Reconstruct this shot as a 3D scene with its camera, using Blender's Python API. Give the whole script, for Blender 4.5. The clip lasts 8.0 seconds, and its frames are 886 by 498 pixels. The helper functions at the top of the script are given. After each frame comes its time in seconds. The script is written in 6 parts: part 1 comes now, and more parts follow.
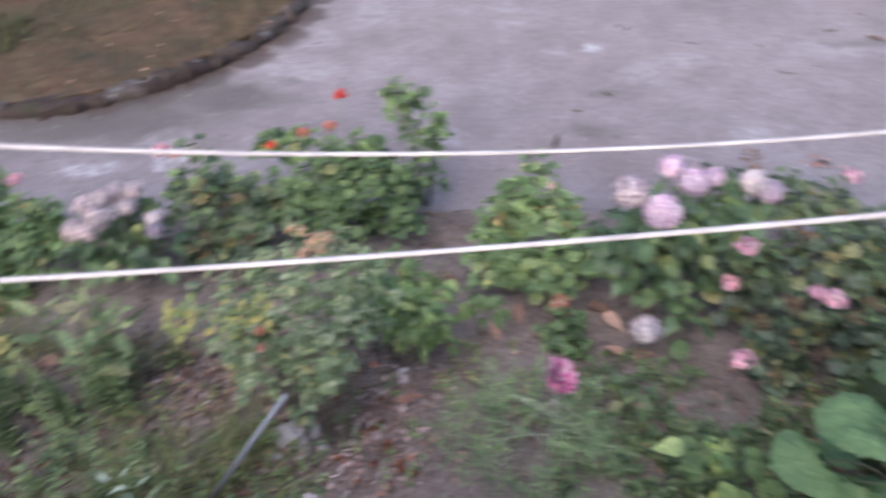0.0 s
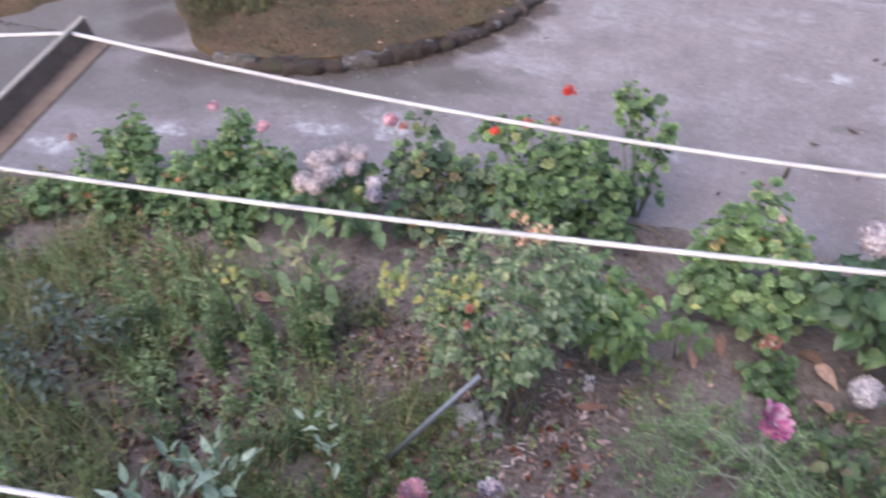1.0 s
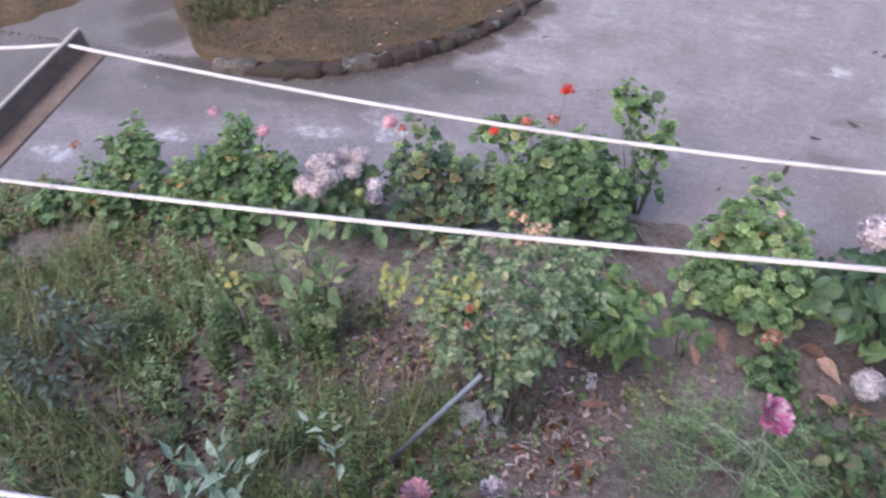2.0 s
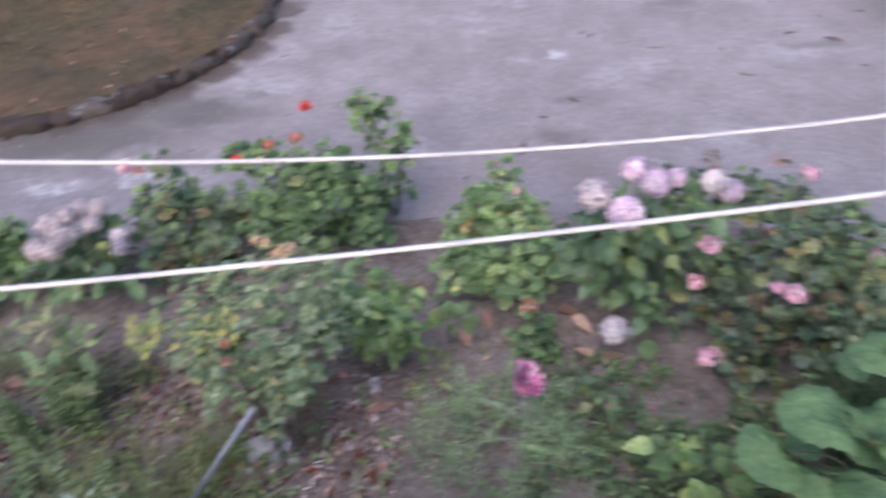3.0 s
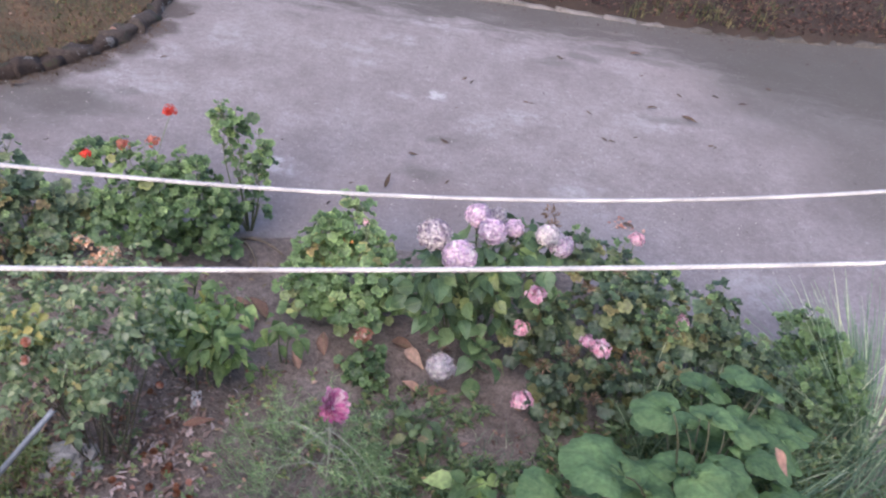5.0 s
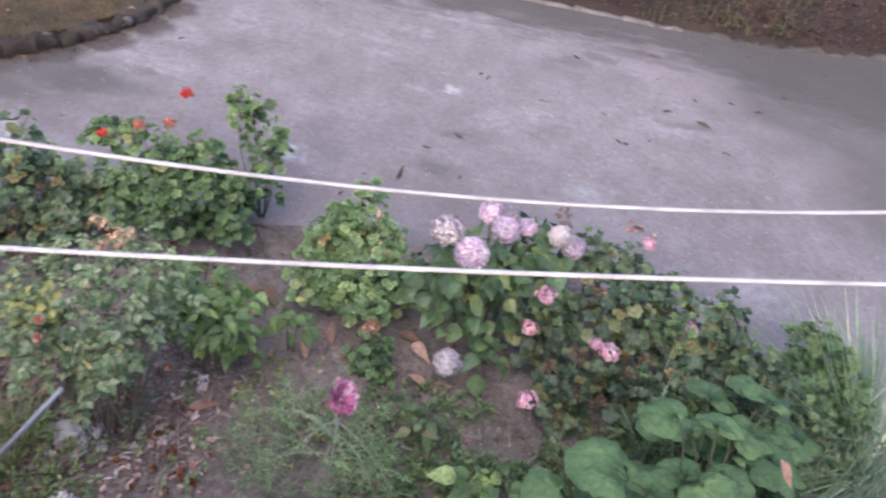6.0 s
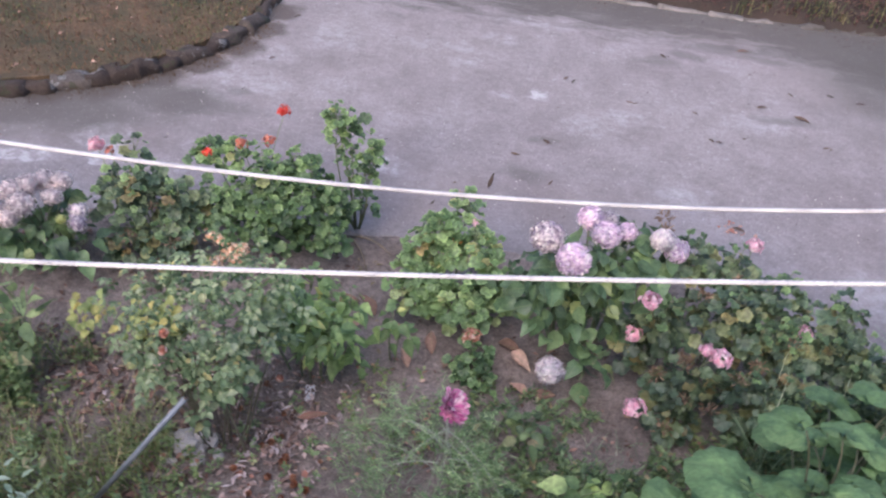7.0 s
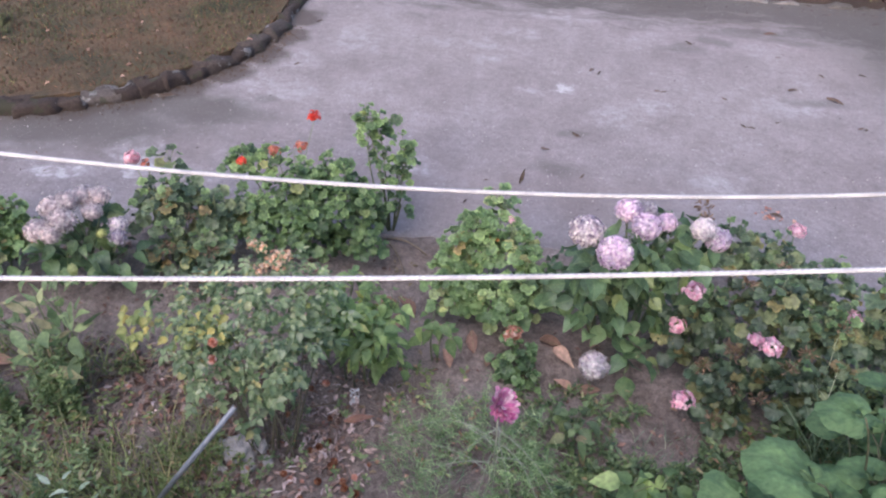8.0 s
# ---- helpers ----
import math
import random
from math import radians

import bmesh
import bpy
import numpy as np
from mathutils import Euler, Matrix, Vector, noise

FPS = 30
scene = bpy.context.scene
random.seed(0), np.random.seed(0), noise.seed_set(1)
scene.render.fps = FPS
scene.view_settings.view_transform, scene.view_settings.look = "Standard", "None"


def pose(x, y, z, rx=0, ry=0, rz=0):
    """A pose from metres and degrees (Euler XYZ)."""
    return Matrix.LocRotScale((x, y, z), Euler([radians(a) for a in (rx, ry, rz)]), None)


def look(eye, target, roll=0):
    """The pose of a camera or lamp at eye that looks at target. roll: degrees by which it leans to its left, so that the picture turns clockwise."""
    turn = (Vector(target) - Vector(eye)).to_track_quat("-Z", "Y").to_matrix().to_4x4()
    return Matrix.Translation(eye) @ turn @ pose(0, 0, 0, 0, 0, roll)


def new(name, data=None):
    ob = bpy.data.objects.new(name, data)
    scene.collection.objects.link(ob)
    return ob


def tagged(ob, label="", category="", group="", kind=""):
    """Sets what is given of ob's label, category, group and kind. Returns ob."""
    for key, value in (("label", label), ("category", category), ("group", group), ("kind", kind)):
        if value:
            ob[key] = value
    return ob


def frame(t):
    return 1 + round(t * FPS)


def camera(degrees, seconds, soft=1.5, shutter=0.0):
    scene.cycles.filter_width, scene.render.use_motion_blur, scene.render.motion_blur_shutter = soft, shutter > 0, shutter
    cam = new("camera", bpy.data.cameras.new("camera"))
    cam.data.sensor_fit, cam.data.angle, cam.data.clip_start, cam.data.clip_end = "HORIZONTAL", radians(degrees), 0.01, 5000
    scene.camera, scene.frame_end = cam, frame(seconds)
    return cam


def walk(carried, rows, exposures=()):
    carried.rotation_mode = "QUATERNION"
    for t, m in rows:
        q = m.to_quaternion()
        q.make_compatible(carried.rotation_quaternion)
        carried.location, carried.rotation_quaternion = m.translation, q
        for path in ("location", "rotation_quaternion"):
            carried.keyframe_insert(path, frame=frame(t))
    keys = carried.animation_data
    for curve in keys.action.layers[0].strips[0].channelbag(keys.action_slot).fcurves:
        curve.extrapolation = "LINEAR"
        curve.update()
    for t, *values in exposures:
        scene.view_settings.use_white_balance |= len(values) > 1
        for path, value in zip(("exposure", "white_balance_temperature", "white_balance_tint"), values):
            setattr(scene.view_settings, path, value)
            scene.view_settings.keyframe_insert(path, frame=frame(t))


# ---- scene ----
cam = camera(61.5, 8.0, soft=2.2, shutter=0.8)
PATH = [
    (0, (0.1723, -0.1275, 2.6008), (0.0012, 1.3192, 1.2305), -2.23),
    (0.2, (0.1052, -0.1327, 2.5910), (-0.1978, 1.2910, 1.2193), -2.85),
    (0.4, (0.0572, -0.1414, 2.5850), (-0.3737, 1.2481, 1.2126), -3.49),
    (0.5, (0.0362, -0.1529, 2.5780), (-0.4419, 1.2221, 1.2065), -3.56),
    (0.7, (0.0187, -0.1574, 2.5754), (-0.5212, 1.1949, 1.2045), -3.33),
    (1, (-0.0119, -0.1715, 2.5771), (-0.6053, 1.1748, 1.2223), -3.20),
    (1.2, (-0.0210, -0.1782, 2.5796), (-0.6581, 1.1601, 1.2369), -3.89),
    (2.3, (0.0628, -0.1635, 2.5903), (-0.4978, 1.1912, 1.2300), -5.59),
    (2.5, (0.1263, -0.1333, 2.5889), (-0.3330, 1.2539, 1.2234), -5.58),
    (2.7, (0.1436, -0.1312, 2.5871), (-0.1675, 1.2940, 1.2189), -4.02),
    (3, (0.2249, -0.1391, 2.5957), (0.1081, 1.3308, 1.2445), -2.47),
    (3.2, (0.2563, -0.1252, 2.5963), (0.2485, 1.3599, 1.2569), -0.99),
    (3.5, (0.3008, -0.1178, 2.6199), (0.3656, 1.3922, 1.3101), -0.49),
    (4, (0.3439, -0.1396, 2.6279), (0.4289, 1.3807, 1.3312), 2.30),
    (4.2, (0.3704, -0.1430, 2.6332), (0.4554, 1.3660, 1.3233), 4.15),
    (4.5, (0.4097, -0.1709, 2.6662), (0.5203, 1.3612, 1.3854), 9.49),
    (4.7, (0.4475, -0.1851, 2.6804), (0.5867, 1.3462, 1.4015), 10.25),
    (5.8, (0.4242, -0.1711, 2.6794), (0.6125, 1.3411, 1.3842), 13.78),
    (6, (0.4047, -0.1752, 2.6791), (0.5643, 1.3389, 1.3822), 13.82),
    (6.2, (0.3993, -0.1827, 2.6784), (0.5141, 1.3306, 1.3758), 13.07),
    (6.5, (0.3363, -0.1775, 2.6707), (0.3793, 1.3342, 1.3621), 11.92),
    (7, (0.2983, -0.1777, 2.6662), (0.2577, 1.3320, 1.3551), 7.46),
    (7.3, (0.2652, -0.1710, 2.6577), (0.1927, 1.3282, 1.3358), 5.34),
    (7.5, (0.2325, -0.1753, 2.6540), (0.1164, 1.3227, 1.3340), 3.71),
    (8, (0.2284, -0.1747, 2.6582), (0.1289, 1.3252, 1.3390), 3.64),
]
walk(cam, [(t, look(eye, target, roll)) for t, eye, target, roll in PATH],
     exposures=[(0.0, 1.55, 6060, 21), (1.0, 1.61, 6040, 21), (2.5, 1.57, 5900, 21), (3.5, 1.54, 5900, 21), (4.5, 1.54, 6020, 21), (6.0, 1.56, 6090, 21), (8.0, 1.57, 6080, 21)])


# ---------------------------------------------------------------- world and light
world = bpy.data.worlds.new("dusk_sky")
scene.world = world
world.use_nodes = True
wn = world.node_tree.nodes
sky = wn.new("ShaderNodeTexSky")
sky.sky_type = "NISHITA"
sky.sun_disc = False
sky.sun_elevation = radians(28)
sky.sun_rotation = radians(200)
sky.dust_density = 4.0
sky.air_density = 1.0
world.node_tree.links.new(sky.outputs[0], wn["Background"].inputs[0])
wn["Background"].inputs[1].default_value = 0.12

sun = new("sun", bpy.data.lights.new("sun", "SUN"))
sun.data.energy = 0.6
sun.data.angle = radians(40)
sun.data.color = (1.0, 0.95, 0.9)
sun.matrix_basis = look((0, 0, 10), (1.5, 3.0, 0))

# ---------------------------------------------------------------- small tools
rng = np.random.default_rng(7)


def uni(a, b):
    return float(rng.uniform(a, b))


class Heap:
    """Gathers many small pieces into one mesh."""

    def __init__(self):
        self.v, self.f, self.n = [], [], 0

    def add(self, verts, faces, m=None):
        verts = np.asarray(verts, float)
        if m is not None:
            a = np.array(m)
            verts = verts @ a[:3, :3].T + a[:3, 3]
        self.v.append(verts)
        self.f += [tuple(i + self.n for i in f) for f in faces]
        self.n += len(verts)

    def mesh(self, name, material, smooth=True):
        me = bpy.data.meshes.new(name)
        me.from_pydata(np.concatenate(self.v).tolist() if self.v else [], [], self.f)
        me.materials.append(material)
        if smooth:
            me.polygons.foreach_set("use_smooth", [True] * len(me.polygons))
        me.update()
        return me


def tube(heap, points, radii, sides=5):
    """A tapered tube along a line of points."""
    pts = [Vector(p) for p in points]
    verts, faces = [], []
    for i, p in enumerate(pts):
        d = (pts[min(i + 1, len(pts) - 1)] - pts[max(i - 1, 0)]).normalized()
        q = d.to_track_quat("Z", "Y")
        r = radii[i] if isinstance(radii, (list, tuple)) else radii
        for k in range(sides):
            a = 2 * math.pi * k / sides
            verts.append(tuple(p + q @ Vector((r * math.cos(a), r * math.sin(a), 0))))
    for i in range(len(pts) - 1):
        for k in range(sides):
            j = (k + 1) % sides
            faces.append((i * sides + k, i * sides + j, (i + 1) * sides + j, (i + 1) * sides + k))
    faces.append(tuple(range(sides))[::-1])
    faces.append(tuple((len(pts) - 1) * sides + k for k in range(sides)))
    heap.add(verts, faces)


def bend(a, b, lift=0.0, wobble=0.0, n=5):
    """Points on a bowed line from a to b."""
    a, b = Vector(a), Vector(b)
    w = Vector((uni(-1, 1), uni(-1, 1), 0)) * wobble
    out = []
    for i in range(n):
        t = i / (n - 1)
        k = 4 * t * (1 - t)
        out.append(a.lerp(b, t) + Vector((0, 0, lift * k)) + w * k)
    return out


def thing(name, place, label, category, group=""):
    ob = new(name)
    ob.empty_display_size = 0.05
    ob.matrix_basis = Matrix.Translation(place)
    return tagged(ob, label, category, group)


def part(name, mesh, parent, label="", kind="", m=None):
    """A mesh as one part under a thing; the mesh is given in world places unless m sets it."""
    ob = new(name, mesh)
    ob.parent = parent
    root = Matrix.Translation(parent.matrix_basis.translation) if parent.type == "EMPTY" and parent.parent is None else Matrix()
    ob.matrix_basis = root.inverted() @ (m if m is not None else Matrix())
    return tagged(ob, label, "", "", kind)


def aim(place, normal, tip, size):
    """A pose with z along the normal and y as near as can be along the tip's way."""
    z = Vector(normal).normalized()
    y = Vector(tip)
    y = y - z * y.dot(z)
    if y.length < 1e-4:
        y = z.orthogonal()
    y.normalize()
    x = y.cross(z)
    r = Matrix((x, y, z)).transposed().to_4x4()
    return Matrix.Translation(place) @ r @ Matrix.Diagonal((size, size, size, 1))


# ---------------------------------------------------------------- materials
def nodes_of(name):
    m = bpy.data.materials.new(name)
    m.use_nodes = True
    t = m.node_tree
    return m, t.nodes, t.links, t.nodes["Principled BSDF"]


def noise_node(n, l, coord, scale, detail=4.0, rough=0.55):
    k = n.new("ShaderNodeTexNoise")
    k.inputs["Scale"].default_value = scale
    k.inputs["Detail"].default_value = detail
    k.inputs["Roughness"].default_value = rough
    l.new(coord, k.inputs["Vector"])
    return k.outputs["Fac"]


def ramp(n, l, fac, stops):
    k = n.new("ShaderNodeValToRGB")
    e = k.color_ramp.elements
    while len(e) < len(stops):
        e.new(0.5)
    for i, (p, c) in enumerate(stops):
        e[i].position = p
        e[i].color = (*c, 1)
    l.new(fac, k.inputs[0])
    return k.outputs[0]


def mixc(n, l, kind, fac, a, b):
    k = n.new("ShaderNodeMix")
    k.data_type = "RGBA"
    k.blend_type = kind
    for sock, v in ((k.inputs[0], fac), (k.inputs[6], a), (k.inputs[7], b)):
        if isinstance(v, (int, float)):
            sock.default_value = v
        elif isinstance(v, tuple):
            sock.default_value = (*v, 1)
        else:
            l.new(v, sock)
    return k.outputs[2]


def calc(n, l, op, a, b=0.0):
    k = n.new("ShaderNodeMath")
    k.operation = op
    for sock, v in ((k.inputs[0], a), (k.inputs[1], b)):
        if isinstance(v, (int, float)):
            sock.default_value = v
        else:
            l.new(v, sock)
    return k.outputs[0]


def bumped(n, l, p, height, strength, distance):
    k = n.new("ShaderNodeBump")
    k.inputs["Strength"].default_value = strength
    k.inputs["Distance"].default_value = distance
    l.new(height, k.inputs["Height"])
    l.new(k.outputs[0], p.inputs["Normal"])


def plain(name, dark, light, coarse, fine, rough=0.85, bump=0.3, depth=0.004, metal=0.0):
    """A surface with two scales of variation."""
    m, n, l, p = nodes_of(name)
    pos = n.new("ShaderNodeNewGeometry").outputs["Position"]
    a = noise_node(n, l, pos, coarse)
    b = noise_node(n, l, pos, fine, 6.0, 0.65)
    f = calc(n, l, "ADD", calc(n, l, "MULTIPLY", a, 0.55), calc(n, l, "MULTIPLY", b, 0.45))
    l.new(ramp(n, l, f, [(0.33, dark), (0.66, light)]), p.inputs["Base Color"])
    p.inputs["Roughness"].default_value = rough
    p.inputs["Metallic"].default_value = metal
    bumped(n, l, p, b, bump, depth)
    return m


def leafy(name, stops, rough=0.42, veins=True, through_light=0.22, gain=1.6, zoned=False, tone=(1.22, 1.11, 1.27)):
    """Leaves: every one its own tone, mottled, a little light comes through."""
    stops = [(q, tuple(min(0.85, gain * c * k) for c, k in zip(col, tone))) for q, col in stops]
    m, n, l, p = nodes_of(name)
    r = calc(n, l, "FRACT", calc(n, l, "ADD", n.new("ShaderNodeObjectInfo").outputs["Random"],
                                 n.new("ShaderNodeNewGeometry").outputs["Random Per Island"]))
    pos = n.new("ShaderNodeNewGeometry").outputs["Position"]
    col = ramp(n, l, r, stops)
    mott = noise_node(n, l, pos, 60.0, 3.0)
    wide = noise_node(n, l, pos, 9.0, 2.0)
    col = mixc(n, l, "MULTIPLY", 0.6, col, ramp(n, l, mott, [(0.3, (0.5, 0.52, 0.48)), (0.7, (1.35, 1.3, 1.2))]))
    col = mixc(n, l, "MULTIPLY", 0.7, col, ramp(n, l, wide, [(0.3, (0.55, 0.6, 0.6)), (0.7, (1.4, 1.35, 1.2))]))
    if zoned:
        gen = n.new("ShaderNodeTexCoord").outputs["Generated"]
        sep = n.new("ShaderNodeSeparateXYZ")
        l.new(gen, sep.inputs[0])
        dx, dy = calc(n, l, "SUBTRACT", sep.outputs[0], 0.5), calc(n, l, "SUBTRACT", sep.outputs[1], 0.38)
        far_out = calc(n, l, "SQRT", calc(n, l, "ADD", calc(n, l, "MULTIPLY", dx, dx), calc(n, l, "MULTIPLY", dy, dy)))
        turn = calc(n, l, "ARCTAN2", dx, dy)
        ray = calc(n, l, "GREATER_THAN", calc(n, l, "COSINE", calc(n, l, "MULTIPLY", turn, 7.0)), 0.9)
        col = mixc(n, l, "MULTIPLY", 0.9, col, ramp(n, l, far_out, [(0.0, (1.1, 1.1, 1.0)), (0.2, (0.8, 0.8, 0.75)), (0.3, (0.72, 0.7, 0.68)), (0.38, (1.0, 1.0, 1.0)), (0.52, (1.38, 1.32, 1.2))]))
        col = mixc(n, l, "MIX", calc(n, l, "MULTIPLY", ray, 0.2), col, (0.3, 0.38, 0.18))
        bumped(n, l, p, calc(n, l, "SUBTRACT", mott, ray), 0.4, 0.003)
    elif veins:
        gen = n.new("ShaderNodeTexCoord").outputs["Generated"]
        sep = n.new("ShaderNodeSeparateXYZ")
        l.new(gen, sep.inputs[0])
        off = calc(n, l, "ABSOLUTE", calc(n, l, "SUBTRACT", sep.outputs[0], 0.5))
        rib = calc(n, l, "LESS_THAN", off, 0.025)
        w = calc(n, l, "SINE", calc(n, l, "MULTIPLY", calc(n, l, "SUBTRACT", sep.outputs[1], off), 38.0))
        side = calc(n, l, "GREATER_THAN", w, 0.88)
        v = calc(n, l, "MAXIMUM", rib, calc(n, l, "MULTIPLY", side, 0.6))
        col = mixc(n, l, "MIX", calc(n, l, "MULTIPLY", v, 0.22), col, (0.30, 0.38, 0.16))
        bumped(n, l, p, calc(n, l, "SUBTRACT", mott, v), 0.35, 0.003)
    else:
        bumped(n, l, p, mott, 0.3, 0.002)
    l.new(col, p.inputs["Base Color"])
    p.inputs["Roughness"].default_value = rough
    p.inputs["Specular IOR Level"].default_value = 0.5
    tr = n.new("ShaderNodeBsdfTranslucent")
    l.new(col, tr.inputs[0])
    mx = n.new("ShaderNodeMixShader")
    mx.inputs[0].default_value = 1.45 * through_light
    l.new(p.outputs[0], mx.inputs[1])
    l.new(tr.outputs[0], mx.inputs[2])
    l.new(mx.outputs[0], n["Material Output"].inputs[0])
    return m


DG, MG, LG = (0.028, 0.05, 0.024), (0.055, 0.094, 0.04), (0.095, 0.146, 0.058)
BR = (0.22, 0.11, 0.05)
M_ger = leafy("geranium_leaf", [(0.0, DG), (0.4, MG), (0.85, LG), (0.99, LG), (1.0, (0.15, 0.16, 0.06))], 0.42, True, 0.25, 2.06, True, (1.08, 1.1, 1.24))
M_ger_light = leafy("light_geranium_leaf", [(0.0, MG), (0.4, (0.068, 0.115, 0.05)), (0.85, (0.105, 0.16, 0.068)), (0.97, (0.15, 0.175, 0.08)), (1.0, BR)], 0.42, True, 0.25, 2.55, True, (1.14, 1.1, 1.24))
M_ger_dark = leafy("dark_geranium_leaf", [(0.0, (0.024, 0.046, 0.028)), (0.5, (0.04, 0.08, 0.046)), (0.8, (0.07, 0.115, 0.056)), (0.93, (0.1, 0.13, 0.055)), (1.0, (0.12, 0.11, 0.05))], 0.42, True, 0.22, 1.74, True, (1.36, 1.11, 1.26))
M_young = leafy("young_geranium_leaf", [(0.0, (0.07, 0.115, 0.045)), (0.6, (0.1, 0.158, 0.06)), (1.0, (0.14, 0.2, 0.08))], 0.45, True, 0.28, 1.6, True, (1.02, 1.1, 1.2))
M_hyd = leafy("hydrangea_leaf", [(0.0, (0.035, 0.07, 0.038)), (0.6, (0.06, 0.115, 0.053)), (0.95, (0.1, 0.165, 0.065)), (1.0, (0.17, 0.22, 0.08))], 0.42)
M_rose = leafy("rose_leaf", [(0.0, (0.05, 0.085, 0.042)), (0.35, (0.09, 0.145, 0.068)), (0.75, (0.135, 0.195, 0.095)), (0.9, (0.2, 0.25, 0.15)), (0.95, (0.19, 0.225, 0.085)), (1.0, (0.26, 0.24, 0.1))], 0.34, False, 0.25, 1.65)
M_bean = leafy("soft_green_leaf", [(0.0, (0.065, 0.115, 0.045)), (0.6, (0.11, 0.18, 0.065)), (0.92, (0.17, 0.25, 0.09)), (1.0, (0.26, 0.28, 0.09))], 0.45, True, 0.3, 2.1)
M_yellow = leafy("yellow_leaf", [(0.0, (0.12, 0.175, 0.06)), (0.6, (0.19, 0.225, 0.075)), (1.0, (0.29, 0.27, 0.08))], 0.5)
M_squash = leafy("squash_leaf", [(0.0, (0.06, 0.11, 0.045)), (1.0, (0.09, 0.155, 0.062))], 0.6, True, 0.25, 1.75, tone=(1.14, 1.11, 1.22))
M_weed = leafy("weed_leaf", [(0.0, (0.045, 0.062, 0.022)), (0.35, (0.07, 0.108, 0.034)), (0.75, (0.11, 0.16, 0.048)), (0.84, (0.15, 0.18, 0.062)), (0.93, (0.17, 0.115, 0.06)), (1.0, (0.17, 0.09, 0.055))], 0.55, False, 0.22, 2.2, tone=(1.27, 1.12, 1.5))
M_weed_light = leafy("pale_weed_leaf", [(0.0, (0.07, 0.105, 0.045)), (0.5, (0.11, 0.155, 0.06)), (0.9, (0.16, 0.21, 0.085)), (1.0, (0.2, 0.17, 0.09))], 0.55, False, 0.25, 2.15, tone=(1.16, 1.12, 1.4))
M_lush = leafy("lush_weed_leaf", [(0.0, (0.035, 0.062, 0.028)), (0.5, (0.062, 0.108, 0.042)), (0.9, (0.095, 0.15, 0.055)), (1.0, (0.15, 0.13, 0.065))], 0.5, True, 0.22, 2.0, tone=(1.28, 1.11, 1.4))
M_grey = leafy("silver_leaf", [(0.0, (0.15, 0.2, 0.15)), (0.6, (0.23, 0.285, 0.22)), (1.0, (0.36, 0.41, 0.34))], 0.7, True, 0.22, 1.75, tone=(1.1, 1.12, 1.14))
M_blue = leafy("blue_green_leaf", [(0.0, (0.07, 0.1, 0.085)), (0.6, (0.13, 0.175, 0.155)), (1.0, (0.21, 0.26, 0.25))], 0.6, True, 0.2, 1.25, tone=(1.05, 1.0, 0.95))
M_feather = leafy("feathery_leaf", [(0.0, (0.065, 0.115, 0.05)), (0.6, (0.115, 0.195, 0.085)), (1.0, (0.22, 0.29, 0.15))], 0.6, False, 0.22, 2.0)
M_blade = leafy("blade_leaf", [(0.0, (0.045, 0.085, 0.05)), (0.6, (0.08, 0.135, 0.075)), (0.85, (0.14, 0.195, 0.115)), (1.0, (0.26, 0.3, 0.2))], 0.45, False, 0.22, 2.3)
M_grass = leafy("green_grass", [(0.0, (0.05, 0.075, 0.022)), (0.5, (0.09, 0.125, 0.04)), (0.85, (0.14, 0.17, 0.06)), (1.0, (0.2, 0.17, 0.085))], 0.5, False, 0.22, 2.3, tone=(1.27, 1.12, 1.5))
M_dead = leafy("dead_leaf", [(0.0, (0.08, 0.052, 0.04)), (0.5, (0.15, 0.094, 0.068)), (0.85, (0.26, 0.175, 0.13)), (1.0, (0.4, 0.3, 0.23))], 0.8, True, 0.08, 1.2)
M_tan = leafy("tan_dead_leaf", [(0.0, (0.22, 0.125, 0.09)), (1.0, (0.36, 0.23, 0.17))], 0.8, True, 0.08, 1.2)
M_straw = leafy("pale_straw", [(0.0, (0.16, 0.11, 0.08)), (0.6, (0.3, 0.24, 0.2)), (1.0, (0.52, 0.47, 0.43))], 0.85, False, 0.1, 1.15)
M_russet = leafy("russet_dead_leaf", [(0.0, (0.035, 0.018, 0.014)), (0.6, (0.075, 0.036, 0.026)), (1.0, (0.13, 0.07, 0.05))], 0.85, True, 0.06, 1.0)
M_bleached = leafy("bleached_straw", [(0.0, (0.3, 0.26, 0.23)), (1.0, (0.6, 0.57, 0.54))], 0.85, False, 0.1, 1.0)
M_mould = leafy("old_dead_leaf", [(0.0, (0.02, 0.015, 0.013)), (0.6, (0.05, 0.034, 0.028)), (1.0, (0.12, 0.075, 0.058))], 0.9, False, 0.05, 1.15)
M_dry = leafy("dry_grass", [(0.0, (0.07, 0.042, 0.026)), (0.5, (0.135, 0.08, 0.048)), (0.78, (0.185, 0.12, 0.068)), (0.86, (0.1, 0.1, 0.044)), (1.0, (0.075, 0.1, 0.04))], 0.85, False, 0.15, 0.88)
M_brown = leafy("drive_leaf", [(0.0, (0.055, 0.036, 0.028)), (0.6, (0.1, 0.065, 0.048)), (1.0, (0.16, 0.1, 0.078))], 0.85, True, 0.05, 0.72)
M_turf = leafy("dull_turf", [(0.0, (0.03, 0.042, 0.018)), (0.6, (0.065, 0.085, 0.035)), (1.0, (0.13, 0.13, 0.055))], 0.8, False, 0.15, 1.25)
M_stem = plain("green_stem", (0.09, 0.12, 0.055), (0.2, 0.23, 0.12), 20, 90, 0.6)
